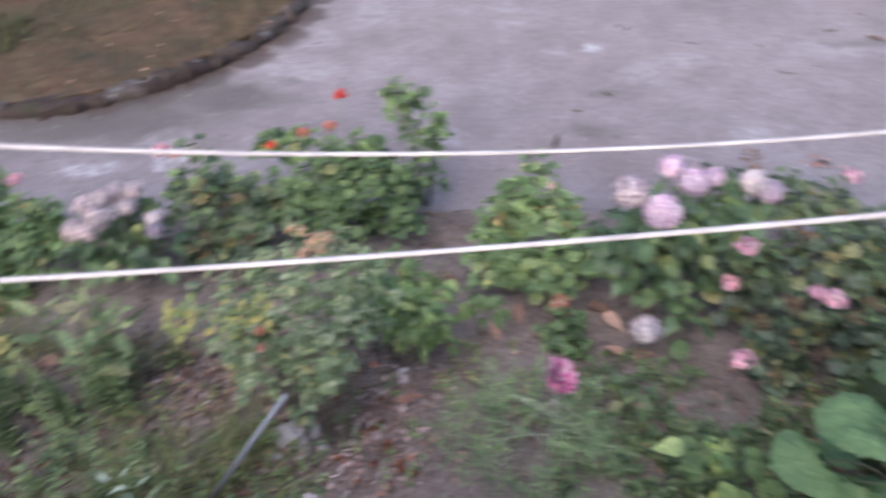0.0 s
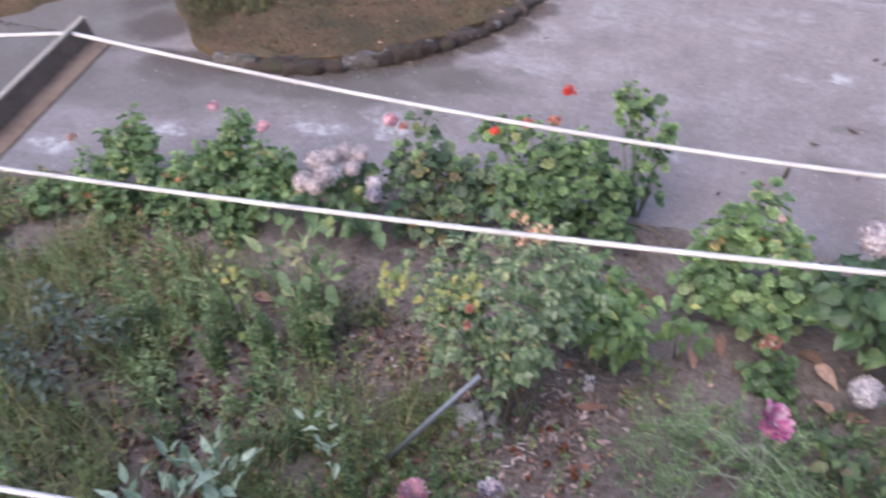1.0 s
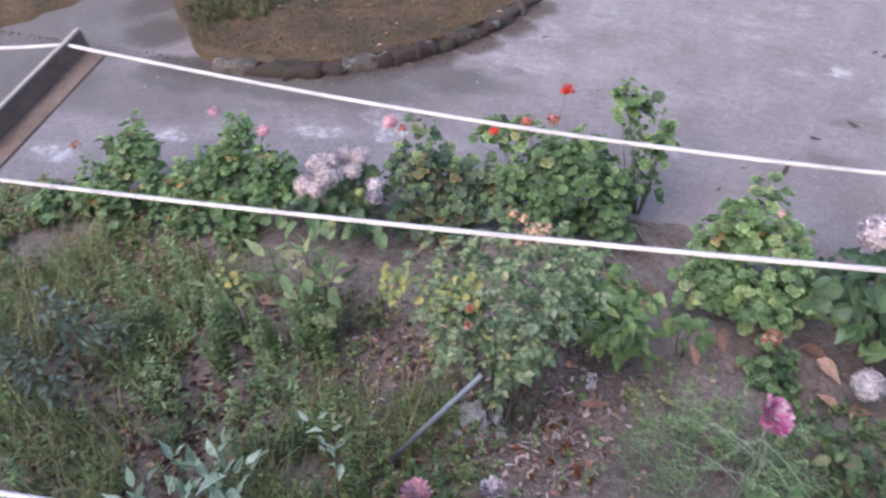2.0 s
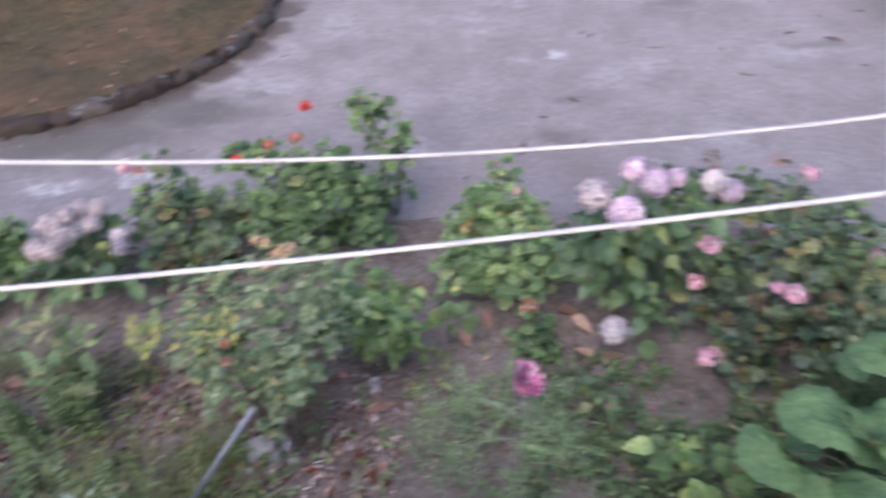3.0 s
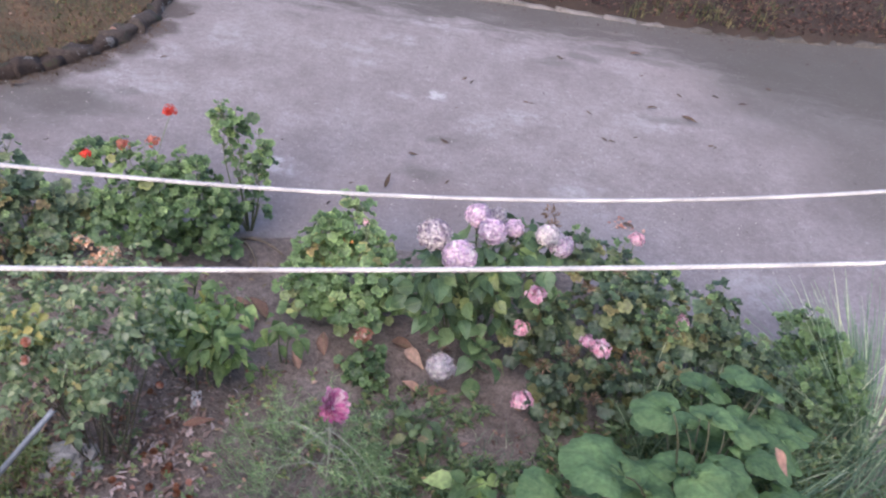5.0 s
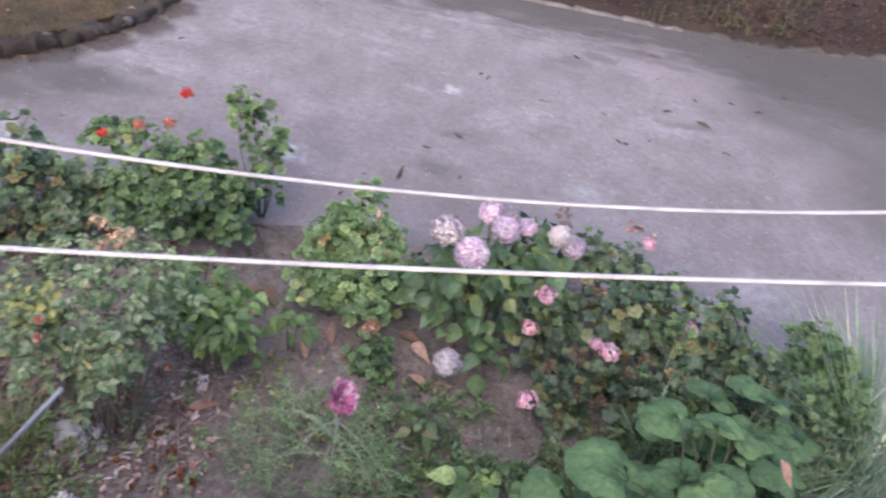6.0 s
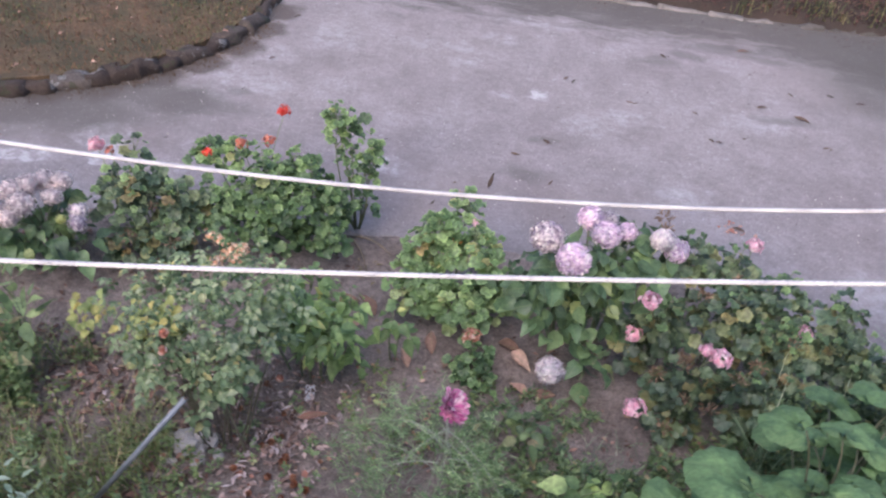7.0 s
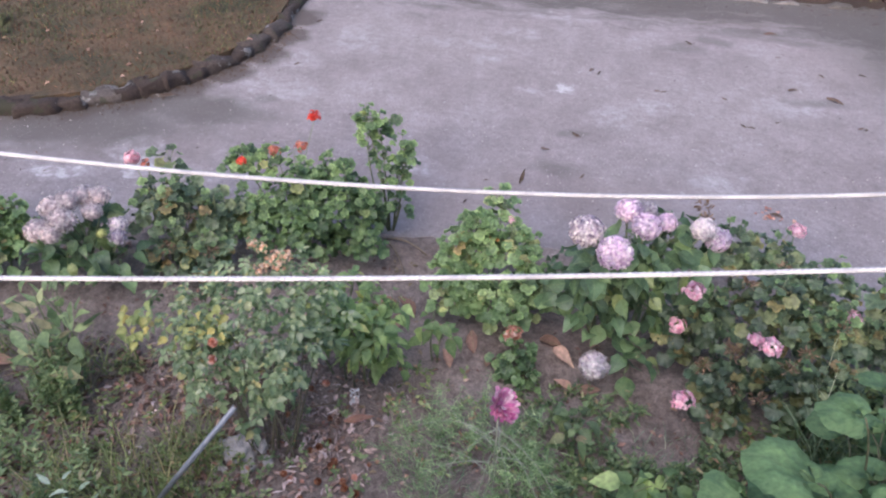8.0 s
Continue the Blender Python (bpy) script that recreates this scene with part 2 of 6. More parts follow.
M_cane = plain("greenish_cane", (0.09, 0.088, 0.055), (0.2, 0.18, 0.12), 20, 120, 0.8)
M_petiole = plain("dull_leaf_stalk", (0.07, 0.085, 0.045), (0.15, 0.14, 0.08), 20, 90, 0.7)
M_wood = plain("woody_stem", (0.11, 0.085, 0.06), (0.24, 0.19, 0.14), 20, 120, 0.85)


def petals(name, stops, rough=0.6):
    return leafy(name, stops, rough, False, 0.25, 1.1, tone=(1.0, 1.0, 1.0))


M_pink = petals("pink_petal", [(0.0, (0.65, 0.29, 0.45)), (0.4, (0.73, 0.41, 0.56)), (0.8, (0.76, 0.53, 0.66)), (1.0, (0.77, 0.66, 0.72))])
M_pale_pink = petals("pale_pink_petal", [(0.0, (0.74, 0.34, 0.46)), (1.0, (0.82, 0.56, 0.64))])
M_red = petals("red_petal", [(0.0, (0.65, 0.03, 0.025)), (1.0, (0.85, 0.09, 0.05))])
M_rust = petals("faded_red_petal", [(0.0, (0.38, 0.1, 0.075)), (1.0, (0.56, 0.22, 0.16))])
M_salmon = petals("salmon_petal", [(0.0, (0.36, 0.14, 0.1)), (0.6, (0.56, 0.29, 0.24)), (1.0, (0.66, 0.5, 0.45))])
M_orange = petals("orange_petal", [(0.0, (0.55, 0.27, 0.17)), (0.6, (0.7, 0.46, 0.34)), (1.0, (0.77, 0.63, 0.52))])
M_fallen = petals("fallen_orange_petal", [(0.0, (0.27, 0.1, 0.06)), (0.6, (0.42, 0.2, 0.125)), (1.0, (0.55, 0.36, 0.27))])
M_magenta = petals("magenta_petal", [(0.0, (0.52, 0.14, 0.36)), (0.45, (0.66, 0.27, 0.5)), (0.75, (0.74, 0.46, 0.64)), (1.0, (0.77, 0.66, 0.75))])
M_lilac = petals("lilac_petal", [(0.0, (0.45, 0.31, 0.5)), (0.45, (0.65, 0.53, 0.73)), (0.8, (0.75, 0.63, 0.79)), (1.0, (0.78, 0.74, 0.81))])
M_lilac_grey = petals("fading_lilac_petal", [(0.0, (0.2, 0.16, 0.25)), (0.4, (0.46, 0.39, 0.5)), (0.75, (0.68, 0.63, 0.7)), (1.0, (0.77, 0.75, 0.77))])
M_cream = petals("cream_petal", [(0.0, (0.42, 0.35, 0.41)), (0.4, (0.6, 0.52, 0.58)), (1.0, (0.7, 0.65, 0.68))])
M_white = petals("whitish_petal", [(0.0, (0.5, 0.42, 0.55)), (0.5, (0.7, 0.64, 0.72)), (1.0, (0.77, 0.76, 0.77))])
M_lime = petals("lime_petal", [(0.0, (0.4, 0.45, 0.15)), (1.0, (0.6, 0.62, 0.3))])
M_wire = plain("pale_wiry_stem", (0.22, 0.24, 0.17), (0.44, 0.45, 0.35), 20, 90, 0.7)
M_wilt = petals("wilted_petal", [(0.0, (0.15, 0.095, 0.065)), (0.6, (0.27, 0.175, 0.125)), (1.0, (0.42, 0.3, 0.23))], 0.85)



def soil_material():
    """Crumbly soil: damp and dry patches, clods, roots and pale specks."""
    m, n, l, p = nodes_of("garden_soil")
    pos = n.new("ShaderNodeNewGeometry").outputs["Position"]
    a = noise_node(n, l, pos, 3.0, 5.0, 0.65)
    b = noise_node(n, l, pos, 28.0, 6.0, 0.7)
    c = noise_node(n, l, pos, 130.0, 4.0, 0.7)
    col = ramp(n, l, a, [(0.3, (0.2, 0.162, 0.142)), (0.7, (0.39, 0.325, 0.295))])
    col = mixc(n, l, "MULTIPLY", 0.85, col, ramp(n, l, b, [(0.3, (0.5, 0.48, 0.46)), (0.52, (1.0, 1.0, 1.0)), (0.72, (1.5, 1.45, 1.42))]))
    col = mixc(n, l, "MULTIPLY", 0.8, col, ramp(n, l, c, [(0.3, (0.55, 0.52, 0.5)), (0.7, (1.45, 1.42, 1.4))]))
    v = n.new("ShaderNodeTexVoronoi")
    v.inputs["Scale"].default_value = 38.0
    l.new(pos, v.inputs["Vector"])
    speck = calc(n, l, "LESS_THAN", v.outputs["Distance"], 0.12)
    col = mixc(n, l, "MIX", calc(n, l, "MULTIPLY", speck, 0.5), col, (0.42, 0.38, 0.35))
    l.new(col, p.inputs["Base Color"])
    p.inputs["Roughness"].default_value = 0.95
    bumped(n, l, p, calc(n, l, "ADD", b, calc(n, l, "MULTIPLY", c, 0.5)), 1.0, 0.03)
    return m


M_soil = soil_material()
M_earth = plain("dry_earth", (0.045, 0.03, 0.019), (0.13, 0.085, 0.052), 2.6, 45.0, 0.95, 0.7, 0.012)
M_litterbed = plain("leaf_mould", (0.022, 0.016, 0.013), (0.06, 0.04, 0.03), 2.5, 60.0, 0.95, 0.8, 0.02)


def kerb_material():
    """Old rubble stone: most earth-stained and dark, some bare and pale, each with its own tone."""
    m, n, l, p = nodes_of("mossy_kerbstone")
    pos = n.new("ShaderNodeNewGeometry").outputs["Position"]
    own = n.new("ShaderNodeObjectInfo").outputs["Random"]
    a = noise_node(n, l, pos, 9.0)
    b = noise_node(n, l, pos, 45.0, 6.0, 0.7)
    col = ramp(n, l, own, [(0.0, (0.034, 0.024, 0.02)), (0.7, (0.05, 0.037, 0.031)), (0.9, (0.07, 0.057, 0.049)), (1.0, (0.14, 0.125, 0.115))])
    col = mixc(n, l, "MULTIPLY", 0.9, col, ramp(n, l, b, [(0.3, (0.5, 0.48, 0.46)), (0.7, (1.5, 1.5, 1.5))]))
    col = mixc(n, l, "MIX", calc(n, l, "MULTIPLY", calc(n, l, "GREATER_THAN", a, 0.63), 0.6), col, ramp(n, l, b, [(0.35, (0.1, 0.1, 0.09)), (0.65, (0.34, 0.34, 0.34))]))
    col = mixc(n, l, "MIX", calc(n, l, "MULTIPLY", calc(n, l, "LESS_THAN", a, 0.4), 0.5), col, (0.035, 0.045, 0.02))
    l.new(col, p.inputs["Base Color"])
    p.inputs["Roughness"].default_value = 0.95
    bumped(n, l, p, b, 0.8, 0.012)
    return m


def turf_material():
    """Parched turf: rusty bare earth, straw and olive patches."""
    m, n, l, p = nodes_of("parched_turf")
    pos = n.new("ShaderNodeNewGeometry").outputs["Position"]
    a = noise_node(n, l, pos, 1.7, 5.0, 0.6)
    b = noise_node(n, l, pos, 50.0, 6.0, 0.7)
    c = noise_node(n, l, pos, 7.0, 4.0, 0.6)
    col = ramp(n, l, a, [(0.32, (0.038, 0.042, 0.02)), (0.47, (0.082, 0.064, 0.036)), (0.6, (0.115, 0.076, 0.044)), (0.72, (0.065, 0.062, 0.032))])
    col = mixc(n, l, "MULTIPLY", 0.8, col, ramp(n, l, c, [(0.3, (0.6, 0.62, 0.6)), (0.7, (1.35, 1.3, 1.25))]))
    col = mixc(n, l, "MULTIPLY", 0.9, col, ramp(n, l, b, [(0.3, (0.5, 0.5, 0.5)), (0.7, (1.5, 1.45, 1.4))]))
    l.new(col, p.inputs["Base Color"])
    p.inputs["Roughness"].default_value = 0.95
    bumped(n, l, p, b, 0.8, 0.015)
    return m


M_turfbed = turf_material()
M_kerb = kerb_material()
M_farpale = plain("bare_kerbstone", (0.075, 0.068, 0.062), (0.24, 0.22, 0.21), 5.0, 60.0, 0.9, 0.6, 0.008)
M_farkerb = plain("dark_kerbstone", (0.025, 0.021, 0.017), (0.12, 0.11, 0.1), 3.0, 50.0, 0.9, 0.6, 0.008)
M_rock = plain("pale_stone", (0.28, 0.25, 0.235), (0.55, 0.51, 0.48), 12.0, 70.0, 0.9, 0.6, 0.008)
M_pipe = plain("grey_pipe_metal", (0.2, 0.215, 0.235), (0.34, 0.36, 0.385), 15.0, 150.0, 0.5, 0.2, 0.001, 0.35)
M_steel = plain("weathered_steel", (0.085, 0.06, 0.05), (0.19, 0.145, 0.122), 14.0, 90.0, 0.75, 0.35, 0.002, 0.15)
# paler steel tone that stands for light on the arm's top edge
M_steel_lit = plain("lit_steel_edge", (0.2, 0.185, 0.17), (0.36, 0.34, 0.31), 25.0, 120.0, 0.7, 0.2, 0.001)
M_wall = plain("rough_plaster", (0.3, 0.28, 0.26), (0.4, 0.38, 0.35), 1.2, 60.0, 0.9, 0.4, 0.004)
M_paper = plain("white_paper", (0.6, 0.6, 0.62), (0.8, 0.8, 0.82), 30.0, 120.0, 0.7)


def rope_material():
    m, n, l, p = nodes_of("white_plastic_rope")
    pos = n.new("ShaderNodeNewGeometry").outputs["Position"]
    w = n.new("ShaderNodeTexWave")
    w.inputs["Scale"].default_value = 45.0
    w.inputs["Distortion"].default_value = 1.0
    l.new(pos, w.inputs["Vector"])
    d = noise_node(n, l, pos, 18.0)
    l.new(ramp(n, l, d, [(0.3, (0.3, 0.297, 0.31)), (0.65, (0.45, 0.45, 0.465))]), p.inputs["Base Color"])
    p.inputs["Roughness"].default_value = 0.55
    bumped(n, l, p, w.outputs["Fac"], 0.5, 0.001)
    return m


def road_material():
    """Worn concrete drive: dusty patches, fine grit, pale lime stains and painted tree shade."""
    m, n, l, p = nodes_of("worn_concrete")
    pos = n.new("ShaderNodeNewGeometry").outputs["Position"]
    big = noise_node(n, l, pos, 0.9, 5.0, 0.6)
    mid = noise_node(n, l, pos, 4.5, 6.0, 0.65)
    fine = noise_node(n, l, pos, 60.0, 5.0, 0.7)
    col = ramp(n, l, big, [(0.3, (0.196, 0.175, 0.176)), (0.7, (0.256, 0.234, 0.238))])
    col = mixc(n, l, "MULTIPLY", 0.42, col, ramp(n, l, mid, [(0.3, (0.7, 0.65, 0.63)), (0.5, (1.0, 1.0, 1.0)), (0.72, (1.3, 1.3, 1.32))]))
    col = mixc(n, l, "MULTIPLY", 0.5, col, ramp(n, l, fine, [(0.3, (0.55, 0.53, 0.51)), (0.7, (1.4, 1.4, 1.4))]))
    grain = noise_node(n, l, pos, 19.0, 5.0, 0.7)
    col = mixc(n, l, "MULTIPLY", 0.5, col, ramp(n, l, grain, [(0.3, (0.68, 0.65, 0.63)), (0.7, (1.28, 1.28, 1.29))]))
    # warped place for the stains
    warp = n.new("ShaderNodeTexNoise")
    warp.inputs["Scale"].default_value = 5.0
    warp.inputs["Detail"].default_value = 5.0
    l.new(pos, warp.inputs["Vector"])
    wv = n.new("ShaderNodeVectorMath")
    wv.operation = "MULTIPLY_ADD"
    l.new(warp.outputs["Color"], wv.inputs[0])
    wv.inputs[1].default_value = (0.24, 0.24, 0.0)
    l.new(pos, wv.inputs[2])

    crust = noise_node(n, l, pos, 14.0, 6.0, 0.72)

    def spots(places, reach, broken=False, solid=False):
        total = None
        for x, y, rx, ry in places:
            s = n.new("ShaderNodeVectorMath")
            s.operation = "SUBTRACT"
            l.new(wv.outputs[0], s.inputs[0])
            s.inputs[1].default_value = (x + 0.12, y + 0.12, 0)
            d = n.new("ShaderNodeVectorMath")
            d.operation = "MULTIPLY"
            l.new(s.outputs[0], d.inputs[0])
            d.inputs[1].default_value = (1 / rx, 1 / ry, 0)
            k = n.new("ShaderNodeVectorMath")
            k.operation = "LENGTH"
            l.new(d.outputs[0], k.inputs[0])
            f = calc(n, l, "SUBTRACT", 1.0, k.outputs["Value"])
            total = f if total is None else calc(n, l, "MAXIMUM", total, f)
        k = calc(n, l, "MULTIPLY", total, reach)
        k = calc(n, l, "MINIMUM", calc(n, l, "MAXIMUM", k, 0.0), 1.0)
        if broken:
            k = calc(n, l, "MULTIPLY", k, calc(n, l, "MINIMUM", calc(n, l, "MAXIMUM", calc(n, l, "MULTIPLY", calc(n, l, "SUBTRACT", crust, 0.4), 5.0), 0.12), 1.0))
        if solid:
            return k
        return calc(n, l, "MULTIPLY", k, calc(n, l, "ADD", calc(n, l, "MULTIPLY", fine, 0.9), 0.15))

    flake = calc(n, l, "MULTIPLY", calc(n, l, "GREATER_THAN", crust, 0.63), calc(n, l, "GREATER_THAN", big, 0.5))
    col = mixc(n, l, "MIX", calc(n, l, "MULTIPLY", flake, 0.3), col, (0.5, 0.5, 0.51))
    pale = spots(PALE, 1.6, True)
    col = mixc(n, l, "MIX", calc(n, l, "MULTIPLY", pale, calc(n, l, "ADD", calc(n, l, "MULTIPLY", mid, 0.5), 0.2)), col, (0.5, 0.5, 0.52))
    white = spots(WHITE, 6.0, True, True)
    col = mixc(n, l, "MIX", calc(n, l, "MULTIPLY", white, 0.62), col, (0.52, 0.51, 0.53))
    # dusty patches; tree shade beyond x = 3 is put into them too
    dust_shade = spots(DUST_SHADE, 1.6)
    col = mixc(n, l, "MIX", calc(n, l, "MULTIPLY", dust_shade, 0.45), col, (0.22, 0.175, 0.16))
    # mossy stains, with tree shade at the drive's right end painted into them
    moss_shade = spots(MOSS_SHADE, 2.6)
    col = mixc(n, l, "MIX", calc(n, l, "MINIMUM", calc(n, l, "MULTIPLY", moss_shade, 1.15), 0.9), col, (0.085, 0.08, 0.07))
    # leaf mould washed down from the far bank in streaks; east darkens the drive towards +x
    sep = n.new("ShaderNodeSeparateXYZ")
    l.new(pos, sep.inputs[0])
    long = n.new("ShaderNodeVectorMath")
    long.operation = "MULTIPLY"
    l.new(wv.outputs[0], long.inputs[0])
    long.inputs[1].default_value = (0.8, 3.6, 1.0)
    streak = noise_node(n, l, long.outputs[0], 2.2, 6.0, 0.62)
    near_bank = calc(n, l, "MULTIPLY", calc(n, l, "SUBTRACT", sep.outputs[1], 5.7), 0.68)
    east = calc(n, l, "MULTIPLY", calc(n, l, "MAXIMUM", calc(n, l, "SUBTRACT", sep.outputs[0], 2.5), 0.0), 0.26)
    wash = calc(n, l, "ADD", calc(n, l, "ADD", near_bank, east), streak)
    wash = calc(n, l, "MINIMUM", calc(n, l, "MAXIMUM", calc(n, l, "MULTIPLY", calc(n, l, "SUBTRACT", wash, 0.65), 3.0), 0.0), 0.85)
    col = mixc(n, l, "MIX", wash, col, (0.074, 0.066, 0.056))
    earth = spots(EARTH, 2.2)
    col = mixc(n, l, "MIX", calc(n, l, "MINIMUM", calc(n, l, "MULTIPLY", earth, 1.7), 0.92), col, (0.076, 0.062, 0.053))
    blots = spots(BLOTS, 1.8)
    col = mixc(n, l, "MIX", calc(n, l, "MULTIPLY", blots, 0.85), col, (0.1, 0.09, 0.082))
    grit = n.new("ShaderNodeTexVoronoi")
    grit.inputs["Scale"].default_value = 42.0
    l.new(pos, grit.inputs["Vector"])
    speck = calc(n, l, "LESS_THAN", grit.outputs["Distance"], 0.13)
    col = mixc(n, l, "MIX", calc(n, l, "MULTIPLY", speck, 0.4), col, (0.5, 0.48, 0.46))
    dirt = n.new("ShaderNodeTexVoronoi")
    dirt.inputs["Scale"].default_value = 17.0
    l.new(wv.outputs[0], dirt.inputs["Vector"])
    blot = calc(n, l, "LESS_THAN", dirt.outputs["Distance"], 0.16)
    col = mixc(n, l, "MIX", calc(n, l, "MULTIPLY", blot, calc(n, l, "MULTIPLY", mid, 0.5)), col, (0.12, 0.1, 0.09))
    patch = noise_node(n, l, pos, 2.2, 5.0, 0.6)
    col = mixc(n, l, "MULTIPLY", 0.36, col, ramp(n, l, patch, [(0.35, (0.8, 0.76, 0.74)), (0.65, (1.16, 1.16, 1.17))]))
    l.new(col, p.inputs["Base Color"])
    p.inputs["Roughness"].default_value = 0.8
    bumped(n, l, p, calc(n, l, "ADD", fine, mid), 0.35, 0.006)
    return m


IX, IY, IR = -3.2, 5.47, 1.67
PALE = [(-1.92, 3.46, 0.26, 0.22), (-1.85, 3.3, 0.14, 0.08), (-2.66, 3.45, 0.4, 0.16), (-2.29, 3.17, 0.28, 0.12), (-3.25, 2.86, 0.26, 0.14), (-3.84, 2.48, 0.3, 0.14), (-0.25, 3.62, 0.16, 0.13), (-2.5, 3.3, 0.3, 0.1),
        (-1.5, 4.42, 0.3, 0.3), (-1.3, 4.8, 0.24, 0.2), (-1.2, 4.35, 0.24, 0.2), (-0.26, 5.31, 0.26, 0.14), (0.1, 5.33, 0.2, 0.12), (0.14, 5.1, 0.16, 0.1), (0.72, 4.75, 0.12, 0.09), (-1.47, 4.2, 0.2, 0.3), (-4.64, 4.03, 0.2, 0.14),
        (1.02, 4.37, 0.28, 0.2), (1.36, 4.61, 0.26, 0.14), (0.63, 5.99, 0.4, 0.12), (2.36, 4.78, 0.35, 0.18), (1.65, 3.75, 0.3, 0.12), (2.7, 3.0, 0.4, 0.3), (-0.9, 5.2, 0.3, 0.3), (0.4, 5.6, 0.25, 0.15), (0.47, 4.68, 0.14, 0.08)]
WHITE = [(-1.94, 3.46, 0.22, 0.17), (0.72, 4.75, 0.07, 0.05), (-0.29, 3.61, 0.13, 0.11), (-2.29, 3.15, 0.17, 0.06), (-3.2, 2.86, 0.14, 0.07), (-3.94, 2.49, 0.12, 0.07), (-3.74, 2.46, 0.1, 0.08), (-1.85, 3.27, 0.12, 0.06)]
# mossy stains; those beyond x = 3 stand in for tree shade
MOSS_SHADE = [(-2.35, 3.72, 0.62, 0.3), (-1.78, 4.0, 0.5, 0.22), (5.4, 5.6, 2.8, 2.0), (4.2, 5.6, 1.5, 1.1), (4.9, 4.3, 1.7, 1.5), (-4.9, 3.2, 1.1, 0.7), (-4.7, 4.4, 0.9, 1.1), (-5.2, 3.6, 1.3, 1.0), (-3.6, 3.5, 0.5, 0.22), (-3.0, 3.55, 0.9, 0.14)]
BLOTS = [(-1.9, 3.95, 0.8, 0.45), (2.06, 6.55, 0.4, 0.1), (2.5, 6.6, 0.5, 0.1), (2.49, 6.01, 0.35, 0.1), (2.62, 5.89, 0.3, 0.08), (3.0, 6.55, 0.5, 0.16), (-2.05, 3.78, 0.55, 0.32), (-1.8, 3.75, 0.4, 0.25), (-1.6, 3.95, 0.3, 0.2), (-1.95, 3.9, 0.7, 0.4), (-2.5, 3.55, 1.1, 0.34), (-3.4, 3.3, 0.9, 0.4), (-1.5, 3.95, 0.5, 0.2), (2.25, 5.97, 0.3, 0.12), (1.71, 5.58, 0.25, 0.1), (0.63, 3.73, 0.18, 0.1), (2.62, 4.9, 0.25, 0.1), (-2.2, 3.95, 0.5, 0.14), (-3.2, 3.4, 0.5, 0.12), (-2.9, 3.3, 0.35, 0.1), (-1.34, 4.2, 0.13, 0.09), (1.94, 5.78, 0.2, 0.08), (2.23, 5.98, 0.3, 0.1), (1.66, 5.66, 0.16, 0.06), (0.76, 4.14, 0.1, 0.06), (2.49, 4.87, 0.22, 0.07), (1.2, 6.3, 0.4, 0.1), (1.7, 6.3, 0.5, 0.12), (-3.74, 3.1, 0.5, 0.25)]
DUST_SHADE = [(3.2, 5.6, 0.9, 0.6), (-2.4, 3.6, 1.0, 0.3), (0.1, 3.35, 0.9, 0.55), (-0.6, 3.4, 0.6, 0.3), (1.1, 3.35, 0.8, 0.5), (2.3, 6.3, 1.3, 0.3), (3.8, 6.6, 1.2, 0.4), (-2.6, 3.7, 0.7, 0.16), (-3.4, 3.5, 0.6, 0.2), (4.2, 4.6, 1.2, 1.0)]
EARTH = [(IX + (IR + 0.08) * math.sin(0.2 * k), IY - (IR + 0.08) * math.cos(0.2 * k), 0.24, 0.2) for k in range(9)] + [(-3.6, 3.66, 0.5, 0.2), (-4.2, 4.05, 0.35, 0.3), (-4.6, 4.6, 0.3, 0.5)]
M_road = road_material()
M_rope = rope_material()

# ---------------------------------------------------------------- ground, drive, island, kerbs, house wall
def sheet(name, x0, x1, y0, y1, step, height, material, label, keep=None):
    nx, ny = int((x1 - x0) / step) + 1, int((y1 - y0) / step) + 1
    vs, fs = [], []
    for j in range(ny):
        for i in range(nx):
            x, y = x0 + (x1 - x0) * i / (nx - 1), y0 + (y1 - y0) * j / (ny - 1)
            vs.append((x, y, height(x, y)))
    for j in range(ny - 1):
        for i in range(nx - 1):
            a = j * nx + i
            fs.append((a, a + 1, a + nx + 1, a + nx))
    h = Heap()
    h.add(vs, fs)
    return tagged(new(name, h.mesh(name, material)), label, "ground", kind="structure")


sheet("ground", -300, 300, -300, 300, 60, lambda x, y: -0.12, M_earth, "dry bare earth spreading out around the garden")


def wave(x, y, s, k=0.0):
    return noise.noise(Vector((x * s, y * s, 3.7 + k)))


def bed_edge(x):
    return 2.93 + 0.03 * x - 0.28 * max(0, -x - 1.5) - 0.55 * max(0.0, min(1.4, x - 1.5)) + 0.07 * wave(x, 0, 2.1) + 0.03 * wave(x, 1, 9)


def bed_height(x, y):
    e = bed_edge(x) - y
    rise = max(-1.0, min(1.0, e / 0.12))
    return 0.015 * rise + (0.035 * wave(x, y, 1.6) + 0.02 * wave(x, y, 7) + 0.008 * wave(x, y, 23) if e > 0 else 0.0) * max(0, min(1, e / 0.25)) - (0.03 if e < -0.1 else 0)


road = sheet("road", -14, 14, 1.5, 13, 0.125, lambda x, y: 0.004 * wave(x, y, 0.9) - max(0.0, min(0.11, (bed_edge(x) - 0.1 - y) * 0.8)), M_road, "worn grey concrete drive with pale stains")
soil = sheet("soil_bed", -6.5, 6.5, -0.62, 3.35, 0.05, bed_height, M_soil, "dark crumbly soil of the flower bed")

